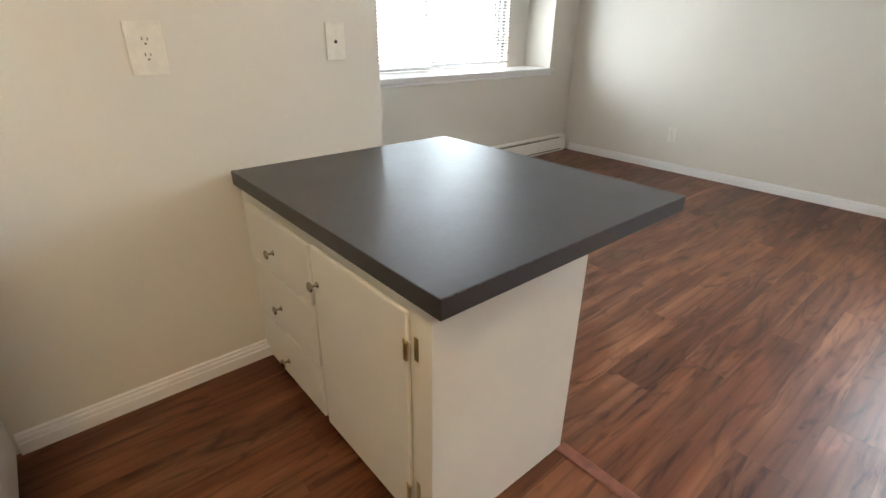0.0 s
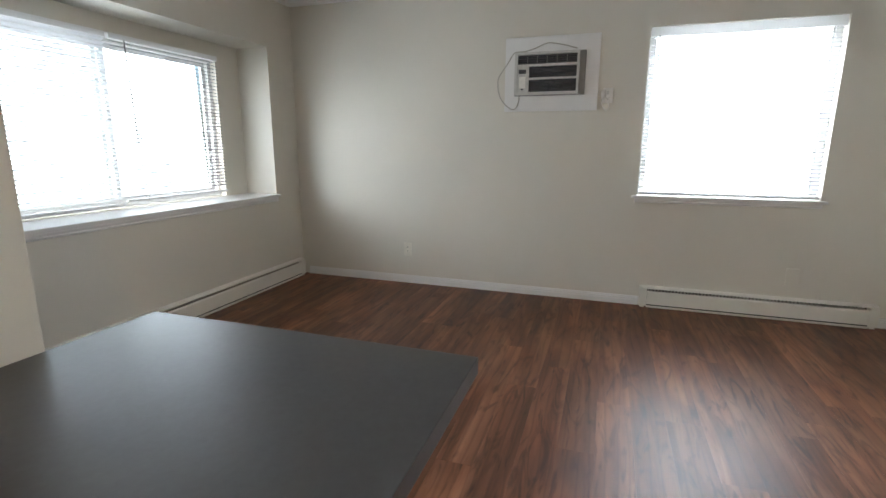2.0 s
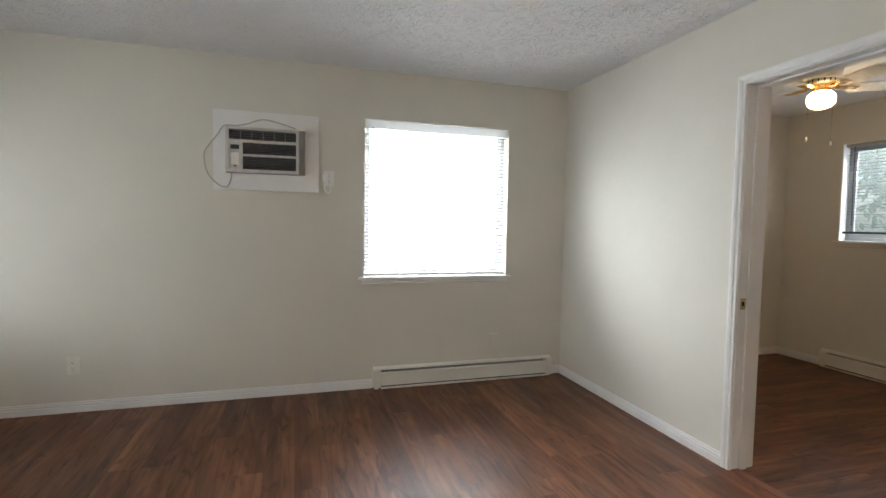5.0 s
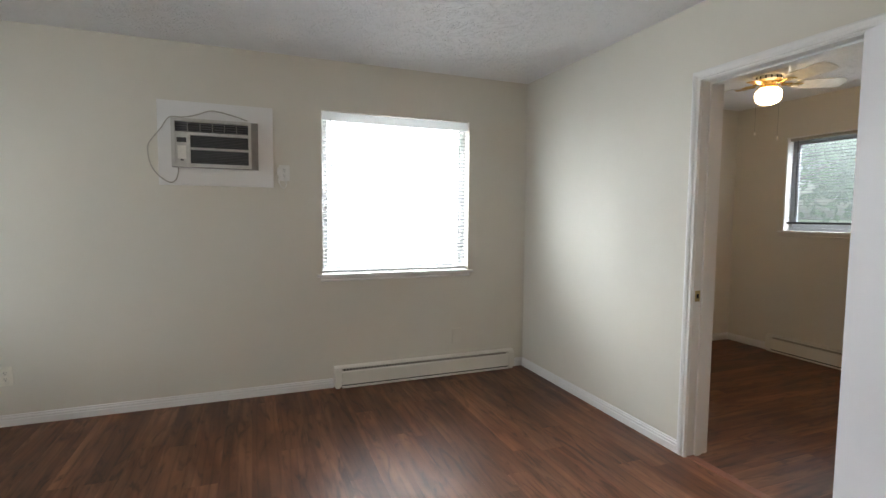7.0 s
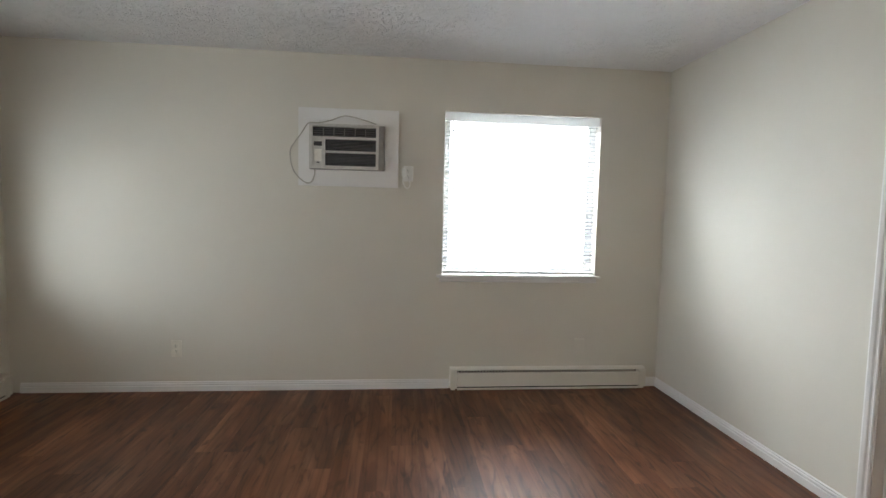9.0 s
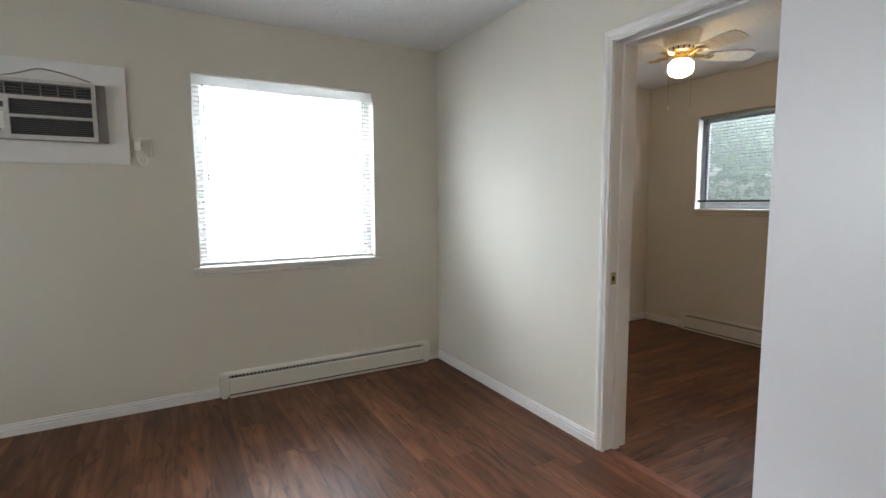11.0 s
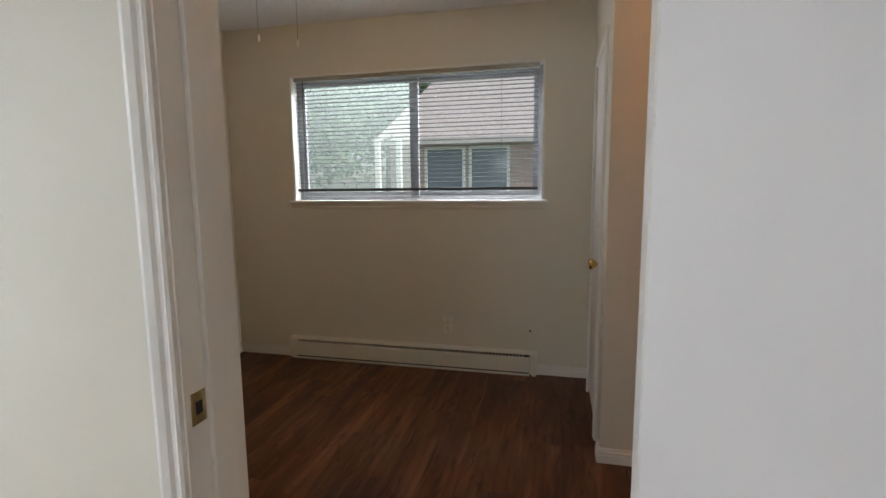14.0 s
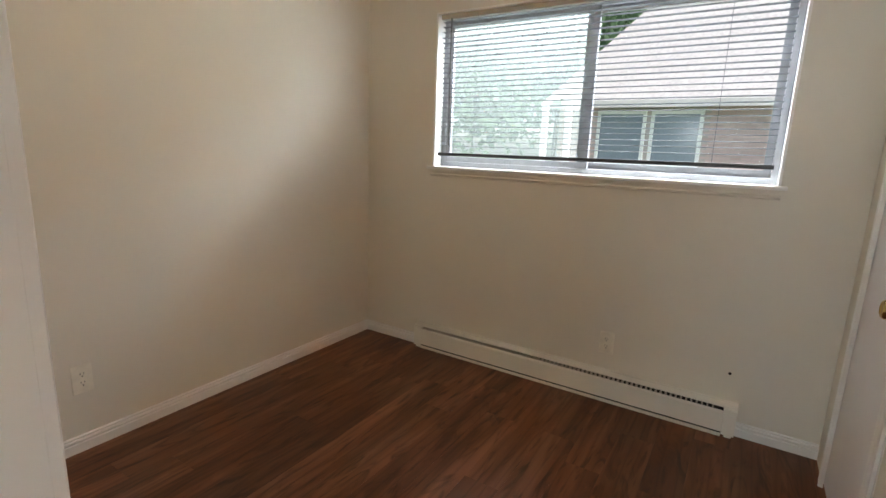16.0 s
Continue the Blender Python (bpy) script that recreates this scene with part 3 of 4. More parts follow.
# north niche window: local x along +x, room side -y
window_unit("window_2", W1[1] - W1[0] - 0.002, W1[2] + 0.001, W1[3] - 0.001, "wide sliding window at the back of a deep niche", pose((W1[0] + W1[1]) / 2, YB + 0.05, 0), True, VINYL)
_s = empty("window_sill_2", (0, 0, 0), "deep white painted niche sill with moulded nosing", "window sill", "", "structure")
part("stool", box((N1[0] - 0.03, YN - 0.030, N1[2] - 0.0195), (N1[1] + 0.025, YB + 0.049, N1[2] + 0.001), 0.004), TRIM, _s)
part("apron", prism([(0.0005, 0), (0.010, 0.004), (0.013, 0.012), (0.009, 0.018), (0.013, 0.030), (0.013, 0.042), (0.0005, 0.042)], (N1[0], YN, N1[2] - 0.0625), (N1[1] + 0.01, YN, N1[2] - 0.0625), (0, -1, 0)), TRIM, _s)
blind(0.945, W1[3] + 0.012, W1[2] + 0.012, 0.0265, -36, SLAT_C, RAIL, GLOW, "white venetian blind over the sliding window, lowered", pose(2.345, YB - 0.014, 0), None, 0.0)
blind(0.925, W1[3] + 0.012, W1[2] + 0.032, 0.0265, 20, SLAT_SHADED, RAIL, GLOW, "white venetian blind over the sliding window, slats open", pose(3.300, YB - 0.016, 0), -0.36, 0.0, 0.66)

# bedroom window: local x along -x, room side towards +y
M3 = pose((W3[0] + W3[1]) / 2, YS - 0.075, 0, 0, 0, 180)
window_unit("window_3", W3[1] - W3[0] - 0.026, W3[2] + 0.001, W3[3] - 0.012, "wide aluminium sliding window of the bedroom", M3, True, ALU, 0.028)
_sm, _nt, _b = mat_new("insect_screen_mesh", 0.8)
_b.inputs["Base Color"].default_value = (0.70, 0.76, 0.73, 1)
_tr = _nt.nodes.new("ShaderNodeBsdfTransparent")
_tl = _nt.nodes.new("ShaderNodeBsdfTranslucent")
_tl.inputs["Color"].default_value = (0.70, 0.76, 0.73, 1)
_m1, _m2 = _nt.nodes.new("ShaderNodeMixShader"), _nt.nodes.new("ShaderNodeMixShader")
_m1.inputs[0].default_value, _m2.inputs[0].default_value = 0.6, 0.08
_nt.links.new(_b.outputs[0], _m1.inputs[1])
_nt.links.new(_tl.outputs[0], _m1.inputs[2])
_nt.links.new(_tr.outputs[0], _m2.inputs[1])
_nt.links.new(_m1.outputs[0], _m2.inputs[2])
_nt.links.new(_m2.outputs[0], next(n for n in _nt.nodes if n.type == "OUTPUT_MATERIAL").inputs["Surface"])
_is = empty("insect_screen", (0, 0, 0), "fine grey insect screen outside the sliding window", "insect screen")
_sx0, _sx1, _sz0, _sz1, _sy = 2.985, W3[1] - 0.016, W3[2] + 0.004, W3[3] - 0.016, YS - 0.146
part("screen_frame", boxes(((_sx0, _sy - 0.006, _sz0), (_sx0 + 0.018, _sy + 0.004, _sz1)), ((_sx1 - 0.018, _sy - 0.006, _sz0), (_sx1, _sy + 0.004, _sz1)), ((_sx0 + 0.018, _sy - 0.006, _sz0), (_sx1 - 0.018, _sy + 0.004, _sz0 + 0.018)), ((_sx0 + 0.018, _sy - 0.006, _sz1 - 0.018), (_sx1 - 0.018, _sy + 0.004, _sz1))), ALU, _is)
part("screen_mesh", box((_sx0 + 0.017, _sy - 0.0015, _sz0 + 0.017), (_sx1 - 0.017, _sy - 0.0005, _sz1 - 0.017)), _sm, _is)
_t = empty("window_lining", (0, 0, 0), "thin white painted lining of the bedroom window", "window trim", "", "structure")
part("side", box((W3[0], YS - 0.15, W3[2] + 0.001), (W3[0] + 0.012, YS + 0.006, W3[3]), 0.001), TRIM, _t)
part("side", box((W3[1] - 0.012, YS - 0.15, W3[2] + 0.001), (W3[1], YS + 0.006, W3[3]), 0.001), TRIM, _t)
part("head", box((W3[0] + 0.012, YS - 0.15, W3[3] - 0.011), (W3[1] - 0.012, YS + 0.004, W3[3]), 0.001), TRIM, _t)
_s = empty("window_sill_3", (0, 0, 0), "cream painted window stool with moulded apron", "window sill", "", "structure")
part("stool", box((W3[0] - 0.025, YS - 0.074, W3[2] - 0.017), (W3[1] + 0.030, YS + 0.028, W3[2]), 0.004), TRIM, _s)
part("apron", prism([(0.0005, 0), (0.010, 0.004), (0.013, 0.012), (0.009, 0.018), (0.013, 0.030), (0.013, 0.042), (0.0005, 0.042)], (W3[0] - 0.005, YS, W3[2] - 0.0595), (W3[1] + 0.012, YS, W3[2] - 0.0595), (0, 1, 0)), WALL, _s)
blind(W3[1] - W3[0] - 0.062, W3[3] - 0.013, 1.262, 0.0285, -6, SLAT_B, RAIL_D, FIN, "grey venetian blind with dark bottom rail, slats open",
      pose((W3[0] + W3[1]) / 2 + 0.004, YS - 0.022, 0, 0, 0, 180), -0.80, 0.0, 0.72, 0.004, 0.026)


# ---- heaters ----
def heater(length, label, m):
    """An electric baseboard heater along local x, its front towards local -y."""
    root = empty("baseboard_heater", (0, 0, 0), label, "heater", "baseboard heaters")
    h, H, D = length / 2, 0.165, 0.062
    part("back_panel", box((-h, -0.006, 0.016), (h, -0.0005, H), 0.001), HEATER, root)
    part("hood", prism([(0.0065, H - 0.0115), (0.0065, H - 0.0005), (0.030, H - 0.0005), (D - 0.012, H - 0.008), (D - 0.010, H - 0.016), (D - 0.013, H - 0.016), (0.030, H - 0.010)], (-h, 0, 0), (h, 0, 0), (0, -1, 0)), HEATER, root)
    part("front_panel", prism([(D - 0.003, 0.030), (D, 0.028), (D, H - 0.041), (D - 0.006, H - 0.031), (D - 0.009, H - 0.032), (D - 0.003, H - 0.043)], (-h + 0.055, 0, 0), (h - 0.055, 0, 0), (0, -1, 0)), HEATER, root)
    for s in (-1, 1):
        part("end_cap", box((s * h, -D - 0.0006, 0.014), (s * (h - 0.054), -0.0065, H - 0.020), 0.003), HEATER, root)
        part("end_bridge", box((s * h, -D + 0.008, H - 0.0195), (s * (h - 0.054), -0.0068, H - 0.0135)), HEATER, root)
    # Near-black blocks that put the shade of the slot and bottom gap into colour.
    part("inside", boxes(((-h + 0.056, -0.012, 0.040), (h - 0.056, -0.0065, H - 0.013)), ((-h + 0.056, -D + 0.007, 0.012), (h - 0.056, -0.0065, 0.0395))), DARK, root)
    n = int((length - 0.125) / 0.0235)
    f = part("fin", box((0, -D + 0.010, 0.041), (0.0070, -0.0125, H - 0.024)), FIN, root)
    for i in range(n):
        if i:
            f = new("fin", f.data)
            f.parent = root
        f.matrix_basis = pose(-h + 0.062 + i * 0.0235, 0, 0)
    part("base_lip", box((-h + 0.055, -D - 0.004, 0.004), (h - 0.055, -D + 0.0065, 0.018), 0.001), HEATER, root)
    for s in (-1, 1):
        part("foot", box((s * (h - 0.01), -D + 0.01, 0.0), (s * (h - 0.04), -0.010, 0.0138)), HEATER, root)
    root.matrix_basis = m
    return root


heater(1.535, "cream enamelled electric baseboard heater below the east window", pose(XE, -0.668, 0, 0, 0, -90))
heater(2.98, "long cream enamelled electric baseboard heater below the niche", pose(2.835, YN, 0, 0, 0, 0))
heater(1.860, "cream enamelled electric baseboard heater below the bedroom window", pose(3.046, YS, 0, 0, 0, 180))


# ---- wall plates ----
def wall_plate(name, w, h, m, label, category, kind, mat):
    """A cover plate in the local xz plane, its front towards local -y."""
    root = part(name, box((-w / 2, -0.013 if kind == "blank" else -0.006, -h / 2), (w / 2, -0.0004, h / 2), 0.0025), mat)
    tagged(root, label, category, "wall plates")
    if kind == "duplex":
        for s in (-1, 1):
            f = part("socket", lathe([(0.001, 0), (0.0165, 0), (0.0165, 0.0015), (0.001, 0.0015)], 20, pose(0, -0.0059, s * 0.0195, 90)), mat, root)
            part("slots", boxes(((-0.0075, -0.0082, s * 0.0195 + 0.001), (-0.0053, -0.0073, s * 0.0195 + 0.0095)), ((0.0053, -0.0082, s * 0.0195 + 0.002), (0.0072, -0.0073, s * 0.0195 + 0.0085)),
                                ((-0.0024, -0.0082, s * 0.0195 - 0.0095), (0.0024, -0.0073, s * 0.0195 - 0.005))), DARK, f)
    elif kind == "jack":
        part("jack", boxes(((-0.005, -0.0072, -0.006), (0.005, -0.0058, 0.003)), ((-0.002, -0.0072, 0.003), (0.002, -0.0058, 0.006))), DARK, root)
    elif kind == "dimmer":
        part("dial", lathe([(0.001, 0), (0.014, 0), (0.013, 0.008), (0.011, 0.011), (0.001, 0.011)], 24, pose(0, -0.0058, 0.0, 90)), mat, root, "", True)
    if kind == "duplex":
        part("screw", lathe([(0.0005, 0), (0.003, 0), (0.0025, 0.001), (0.0005, 0.001)], 10, pose(0, -0.0059, 0, 90)), mat, root)
    root.matrix_basis = m
    return root


wall_plate("electrical_outlet", 0.092, 0.134, pose(0.411, YK, 1.088, 0, 0, 0), "large ivory duplex outlet plate above the worktop", "outlet", "duplex", PLATE)
wall_plate("phone_jack", 0.070, 0.118, pose(0.979, YK, 1.101), "ivory phone jack plate on the kitchen wall", "phone jack", "jack", PLATE)
wall_plate("electrical_outlet", 0.072, 0.120, pose(XE, 2.080, 0.312, 0, 0, -90), "cream duplex outlet low on the wall", "outlet", "duplex", PLATE)
wall_plate("electrical_outlet", 0.080, 0.125, pose(XE, -0.912, 0.317, 0, 0, -90), "painted-over outlet plate above the baseboard heater", "outlet", "blank", WALL)
wall_plate("electrical_outlet", 0.076, 0.122, pose(2.750, YS, 0.313, 0, 0, 180), "ivory duplex outlet above the bedroom heater", "outlet", "duplex", PLATE)
wall_plate("electrical_outlet", 0.076, 0.122, pose(XBE, -2.366, 0.314, 0, 0, -90), "ivory duplex outlet low on the bedroom wall", "outlet", "duplex", PLATE)
wall_plate("light_switch", 0.080, 0.122, pose(1.770, -2.158, 1.156, 0, 0, 90), "ivory rotary dimmer switch plate on the stub wall", "light switch", "dimmer", PLATE)
tagged(part("cable_hole", lathe([(0.0005, 0), (0.007, 0), (0.005, 0.0015), (0.0005, 0.0015)], 14, pose(2.171, YS + 0.0002, 0.302, -90)), DARK), "small dark cable hole in the wall above the heater", "hole")

# ---- air conditioner ----
_ap = part("mounting_panel", box((XE - 0.014, 0.512, 1.504), (XE - 0.0005, 1.224, 2.057), 0.002), TRIM)
tagged(_ap, "white painted plywood panel framing the air conditioner", "panel")
_ac = empty("air_conditioner", (0, 0, 0), "grey through-wall air conditioner with louvred front", "air conditioner")
A0, A1, AZ0, AZ1, AX = 0.655, 1.139, 1.624, 1.937, XE - 0.070    # y range, z range, front
part("case", box((AX + 0.028, A0 - 0.045, AZ0 - 0.004), (XE - 0.0145, A1 + 0.002, AZ1 + 0.002), 0.003), ACS, _ac, "dark steel sleeve")
part("front_frame", boxes(((AX, A0, AZ1 - 0.018), (AX + 0.0275, A1, AZ1)), ((AX, A0, AZ0), (AX + 0.0275, A1, AZ0 + 0.022)),
                          ((AX, A0, AZ0 + 0.022), (AX + 0.0275, A0 + 0.018, AZ1 - 0.018)), ((AX, A1 - 0.022, AZ0 + 0.022), (AX + 0.0275, A1, AZ1 - 0.018)),
                          ((AX, A0 + 0.018, 1.832), (AX + 0.0275, A1 - 0.022, 1.850)), ((AX, A0 + 0.018, 1.737), (AX + 0.0275, A1 - 0.110, 1.751)),
                          ((AX, A1 - 0.110, AZ0 + 0.022), (AX + 0.0275, A1 - 0.098, 1.832))), ACP, _ac, "grey plastic front frame")
for _z0, _z1, _n, _y0, _y1 in ((1.850, 1.914, 4, A0 + 0.018, A1 - 0.022), (1.751, 1.832, 8, A0 + 0.018, A1 - 0.110), (1.642, 1.737, 9, A0 + 0.018, A1 - 0.110)):
    _g = part("grille", box((AX + 0.018, _y0 + 0.0005, _z0 + 0.0005), (AX + 0.0265, _y1 - 0.0005, _z1 - 0.0005)), ACD, _ac, "dark louvred grille")
    for _i in range(_n):
        _z = _z0 + (_i + 0.5) * (_z1 - _z0) / _n
        part("louvre", box((AX + 0.003, _y0 + 0.001, _z - 0.0016), (AX + 0.0178, _y1 - 0.001, _z + 0.0016)), ACL, _g)
for _i in range(1, 6):
    _y = A0 + 0.018 + _i * (A1 - A0 - 0.04) / 6
    part("vane", box((AX + 0.006, _y - 0.002, 1.852), (AX + 0.017, _y + 0.002, 1.912)), ACS, _ac)
_cp = part("control_panel", box((AX + 0.004, A1 - 0.0975, AZ0 + 0.0225), (AX + 0.027, A1 - 0.0225, 1.8315), 0.002), ACP, _ac)
part("control_window", box((AX + 0.0025, A1 - 0.088, 1.782), (AX + 0.0038, A1 - 0.032, 1.812)), ACD, _cp, "dark display window")
part("control_slot", box((AX + 0.0025, A1 - 0.086, 1.675), (AX + 0.0038, A1 - 0.036, 1.760)), FANW, _cp)
part("control_button", box((AX + 0.0015, A1 - 0.070, 1.662), (AX + 0.0038, A1 - 0.052, 1.670)), ACD, _cp)
tagged(part("power_cord", tube([(XE - 0.016, 0.677, 1.955), (XE - 0.018, 0.747, 1.977), (XE - 0.018, 0.847, 2.000), (XE - 0.018, 0.912, 2.003), (XE - 0.018, 0.997, 1.970), (XE - 0.020, 1.077, 1.950),
                                         (XE - 0.020, 1.152, 1.945), (XE - 0.018, 1.202, 1.873), (XE - 0.012, 1.249, 1.811), (XE - 0.008, 1.281, 1.755), (XE - 0.006, 1.277, 1.665), (XE - 0.012, 1.249, 1.595), (XE - 0.019, 1.202, 1.545),
                                         (XE - 0.018, 1.159, 1.521), (XE - 0.018, 1.127, 1.535), (XE - 0.018, 1.109, 1.585), (XE - 0.018, 1.107, 1.627)], 0.0038), CORD, None, "", True), "grey power cord looped round the air conditioner", "cord")
wall_plate("electrical_outlet", 0.072, 0.112, pose(XE, 0.438, 1.610, 0, 0, -90), "white outlet beside the panel with a plug in it", "outlet", "duplex", WPLATE)
_pg = tagged(part("plug", box((XE - 0.042, 0.457, 1.590), (XE - 0.0082, 0.487, 1.645), 0.005), WPLATE), "white plug in the outlet beside the panel", "plug")
part("plug_cord", tube([(XE - 0.030, 0.475, 1.592), (XE - 0.030, 0.477, 1.550), (XE - 0.026, 0.462, 1.513), (XE - 0.020, 0.443, 1.502), (XE - 0.016, 0.427, 1.525), (XE - 0.014, 0.432, 1.565)], 0.0035), WPLATE, _pg, "", True)

# ---- peninsula ----
CT0, CT1, CY0, CTZ = 0.571, 1.472, 0.678, 0.725
_wt = part("worktop", box((CT0, CY0, CTZ - 0.045), (CT1, YK - 0.0005, CTZ), 0.0025), LAMI)
tagged(_wt, "black laminate worktop of the kitchen peninsula", "worktop")
_rng = random.Random(7)
for _i in range(34):
    _u = CT0 + 0.012 + (CT1 - CT0 - 0.03) * _rng.random() ** 1.6
    _l, _h = _rng.uniform(0.003, 0.010), _rng.uniform(0.0012, 0.0024)
    part("edge_chip", box((_u, CY0 - 0.0004, CTZ - 0.0020 - _h), (_u + _l, CY0 + 0.0008, CTZ - 0.0012), 0.0003), CHIP, _wt, "pale chip in the worn laminate edge")
_cb = empty("base_cabinet", (0, 0, 0), "cream painted kitchen base cabinet under the black worktop", "cabinet")
CX, CXB, CS, CZ = 0.593, 1.087, 0.731, CTZ - 0.0455
part("carcass", boxes(((CX, CS, 0.055), (CXB, YK - 0.001, CZ)), bev=0.002), CAB, _cb)
part("toe_kick", box((CX + 0.050, CS + 0.001, 0.0), (CXB - 0.001, YK - 0.001, 0.054)), CAB, _cb)
part("side_panel", box((CX - 0.002, CS - 0.006, 0.0), (CXB + 0.003, CS - 0.0003, CZ - 0.0005), 0.001), CAB, _cb)
part("face_stile", box((CX - 0.002, CS, 0.0), (CX + 0.045, CS + 0.050, 0.0545)), CAB, _cb)


def small_knob(y, z, parent, x):
    k = part("knob", lathe([(0.0005, 0), (0.0085, 0), (0.0085, 0.0018), (0.0042, 0.0035), (0.0036, 0.015), (0.0060, 0.0175), (0.0135, 0.0195), (0.0145, 0.0225), (0.0125, 0.0250), (0.0060, 0.0262), (0.0005, 0.0265)], 22, pose(x, y, z, 0, -90, 0)), CHROME, parent, "tarnished chrome knob", True)
    return k


_front = CX - 0.019


def lipped(y0, y1, z0, z1):
    """A lipped front: a rounded slab that stands off the face frame on a smaller back."""
    bm = box((_front, y0, z0), (_front + 0.011, y1, z1), 0.004)
    return add_box(bm, (_front + 0.0108, y0 + 0.010, z0 + 0.010), (CX - 0.0005, y1 - 0.010, z1 - 0.010))


for _z0, _z1, _kz in ((0.456, 0.640, 0.529), (0.254, 0.447, 0.336), (0.066, 0.245, 0.132)):
    _d = part("drawer", lipped(1.218, 1.632, _z0, _z1), CAB, _cb)
    small_knob(1.459, _kz, _d, _front)
_cd = part("door", lipped(0.788, 1.198, 0.063, 0.646), CAB, _cb)
small_knob(1.172, 0.543, _cd, _front)
for _z in (0.556, 0.150):
    _h = part("hinge", boxes(((_front - 0.0018, 0.790, _z - 0.026), (_front - 0.0002, 0.797, _z + 0.026)), ((CX - 0.004, 0.768, _z - 0.026), (CX - 0.0022, 0.781, _z + 0.030)), bev=0.0006), OLDBRASS, _cd, "aged brass cabinet hinge")
    part("pin", lathe([(0.0005, 0), (0.0048, 0), (0.0048, 0.044), (0.0005, 0.044)], 12, pose(_front - 0.001, 0.786, _z - 0.022)), OLDBRASS, _h)

# refrigerator, only its side and front edge in view
_fr = empty("refrigerator", (0, 0, 0), "white refrigerator standing against the kitchen wall", "refrigerator")
part("body", box((-0.850, 1.00, 0.020), (-0.156, 1.715, 1.62), 0.012), FRIDGE, _fr)
_fd = part("door", box((-0.850, 0.935, 0.06), (-0.156, 0.996, 1.10), 0.012), FRIDGE, _fr)
part("door", box((-0.850, 0.935, 1.11), (-0.156, 0.996, 1.615), 0.012), FRIDGE, _fr)
part("handle", box((-0.835, 0.905, 0.75), (-0.805, 0.9345, 1.08), 0.006), FRIDGE, _fd)
for _x, _y in ((-0.80, 1.05), (-0.80, 1.67), (-0.20, 1.05), (-0.20, 1.67)):
    part("foot", lathe([(0.001, 0), (0.02, 0), (0.02, 0.0205), (0.001, 0.0205)], 12, pose(_x, _y, 0)), DARK, _fr)

# kitchen ceiling light, unseen: inferred from the warm light on the wall
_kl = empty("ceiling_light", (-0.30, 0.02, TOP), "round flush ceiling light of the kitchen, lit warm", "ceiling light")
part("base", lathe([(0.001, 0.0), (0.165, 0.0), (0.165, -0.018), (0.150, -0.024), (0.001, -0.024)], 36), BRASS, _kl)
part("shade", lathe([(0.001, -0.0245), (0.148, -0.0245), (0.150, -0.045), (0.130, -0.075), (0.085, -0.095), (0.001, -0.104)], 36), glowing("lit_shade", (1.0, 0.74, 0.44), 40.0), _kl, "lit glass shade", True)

# passage light, unseen: inferred from the orange light on the passage wall
_pl2 = empty("ceiling_light", (1.05, -2.74, TOP), "small round flush ceiling light of the passage, lit warm", "ceiling light")
part("base", lathe([(0.001, 0.0), (0.115, 0.0), (0.115, -0.015), (0.105, -0.020), (0.001, -0.020)], 32), BRASS, _pl2)
part("shade", lathe([(0.001, -0.0205), (0.100, -0.0205), (0.102, -0.040), (0.085, -0.062), (0.050, -0.075), (0.001, -0.080)], 32), glowing("lit_passage_shade", (1.0, 0.44, 0.15), 18.0), _pl2, "lit glass shade", True)

# ---- ceiling fan ----
FX, FY = 3.195, -2.838
_fan = empty("ceiling_fan", (FX, FY, TOP), "white ceiling fan with five blades and a lit globe", "ceiling fan")
part("housing", lathe([(0.001, 0.0), (0.118, 0.0), (0.126, -0.012), (0.122, -0.030), (0.108, -0.090), (0.100, -0.104), (0.001, -0.104)], 40, None), FANW, _fan, "", False)
_fw = part("flywheel", lathe([(0.001, -0.104), (0.078, -0.104), (0.088, -0.112), (0.086, -0.128), (0.070, -0.136), (0.001, -0.136)], 32), FANW, _fan, "", False)
for _i in range(16):
    _a = 2 * math.pi * _i / 16
    part("vent", box((-0.004, -0.003, -0.010), (0.004, 0.003, 0.010)), DARK, _fw).matrix_basis = pose(0.0862 * math.cos(_a), 0.0862 * math.sin(_a), -0.119, 0, 0, math.degrees(_a) + 90)
part("light_neck", lathe([(0.001, -0.136), (0.040, -0.136), (0.044, -0.146), (0.040, -0.156), (0.052, -0.164), (0.060, -0.178), (0.058, -0.188), (0.001, -0.188)], 32), BRASS, _fan, "brass light fitter", True)
_pr = [(0.001, -0.182), (0.056, -0.186), (0.066, -0.196), (0.079, -0.208), (0.083, -0.224), (0.082, -0.252), (0.076, -0.272), (0.056, -0.290), (0.028, -0.302), (0.001, -0.305)]
_gb = lathe(_pr, 48)
for _v in _gb.verts:
    _r = math.hypot(_v.co.x, _v.co.y)
    if _r > 0.02:
        _k = 1 + 0.02 * math.cos(16 * math.atan2(_v.co.y, _v.co.x))
        _v.co.x, _v.co.y = _v.co.x * _k, _v.co.y * _k
part("globe", _gb, GLOBE, _fan, "lit ribbed glass globe", True)
_bl = bmesh.new()
_out = [(0.165, 0.046), (0.20, 0.052), (0.30, 0.058), (0.40, 0.063), (0.452, 0.062), (0.478, 0.050), (0.490, 0.025)]
_o2 = _out + [(x, -w) for x, w in _out[::-1]]
_u = [_bl.verts.new((x, w, 0.003 - w * 0.26)) for x, w in _o2]
_d2 = [_bl.verts.new((x, w, -0.003 - w * 0.26)) for x, w in _o2]
_bl.faces.new(_u)
_bl.faces.new(_d2[::-1])
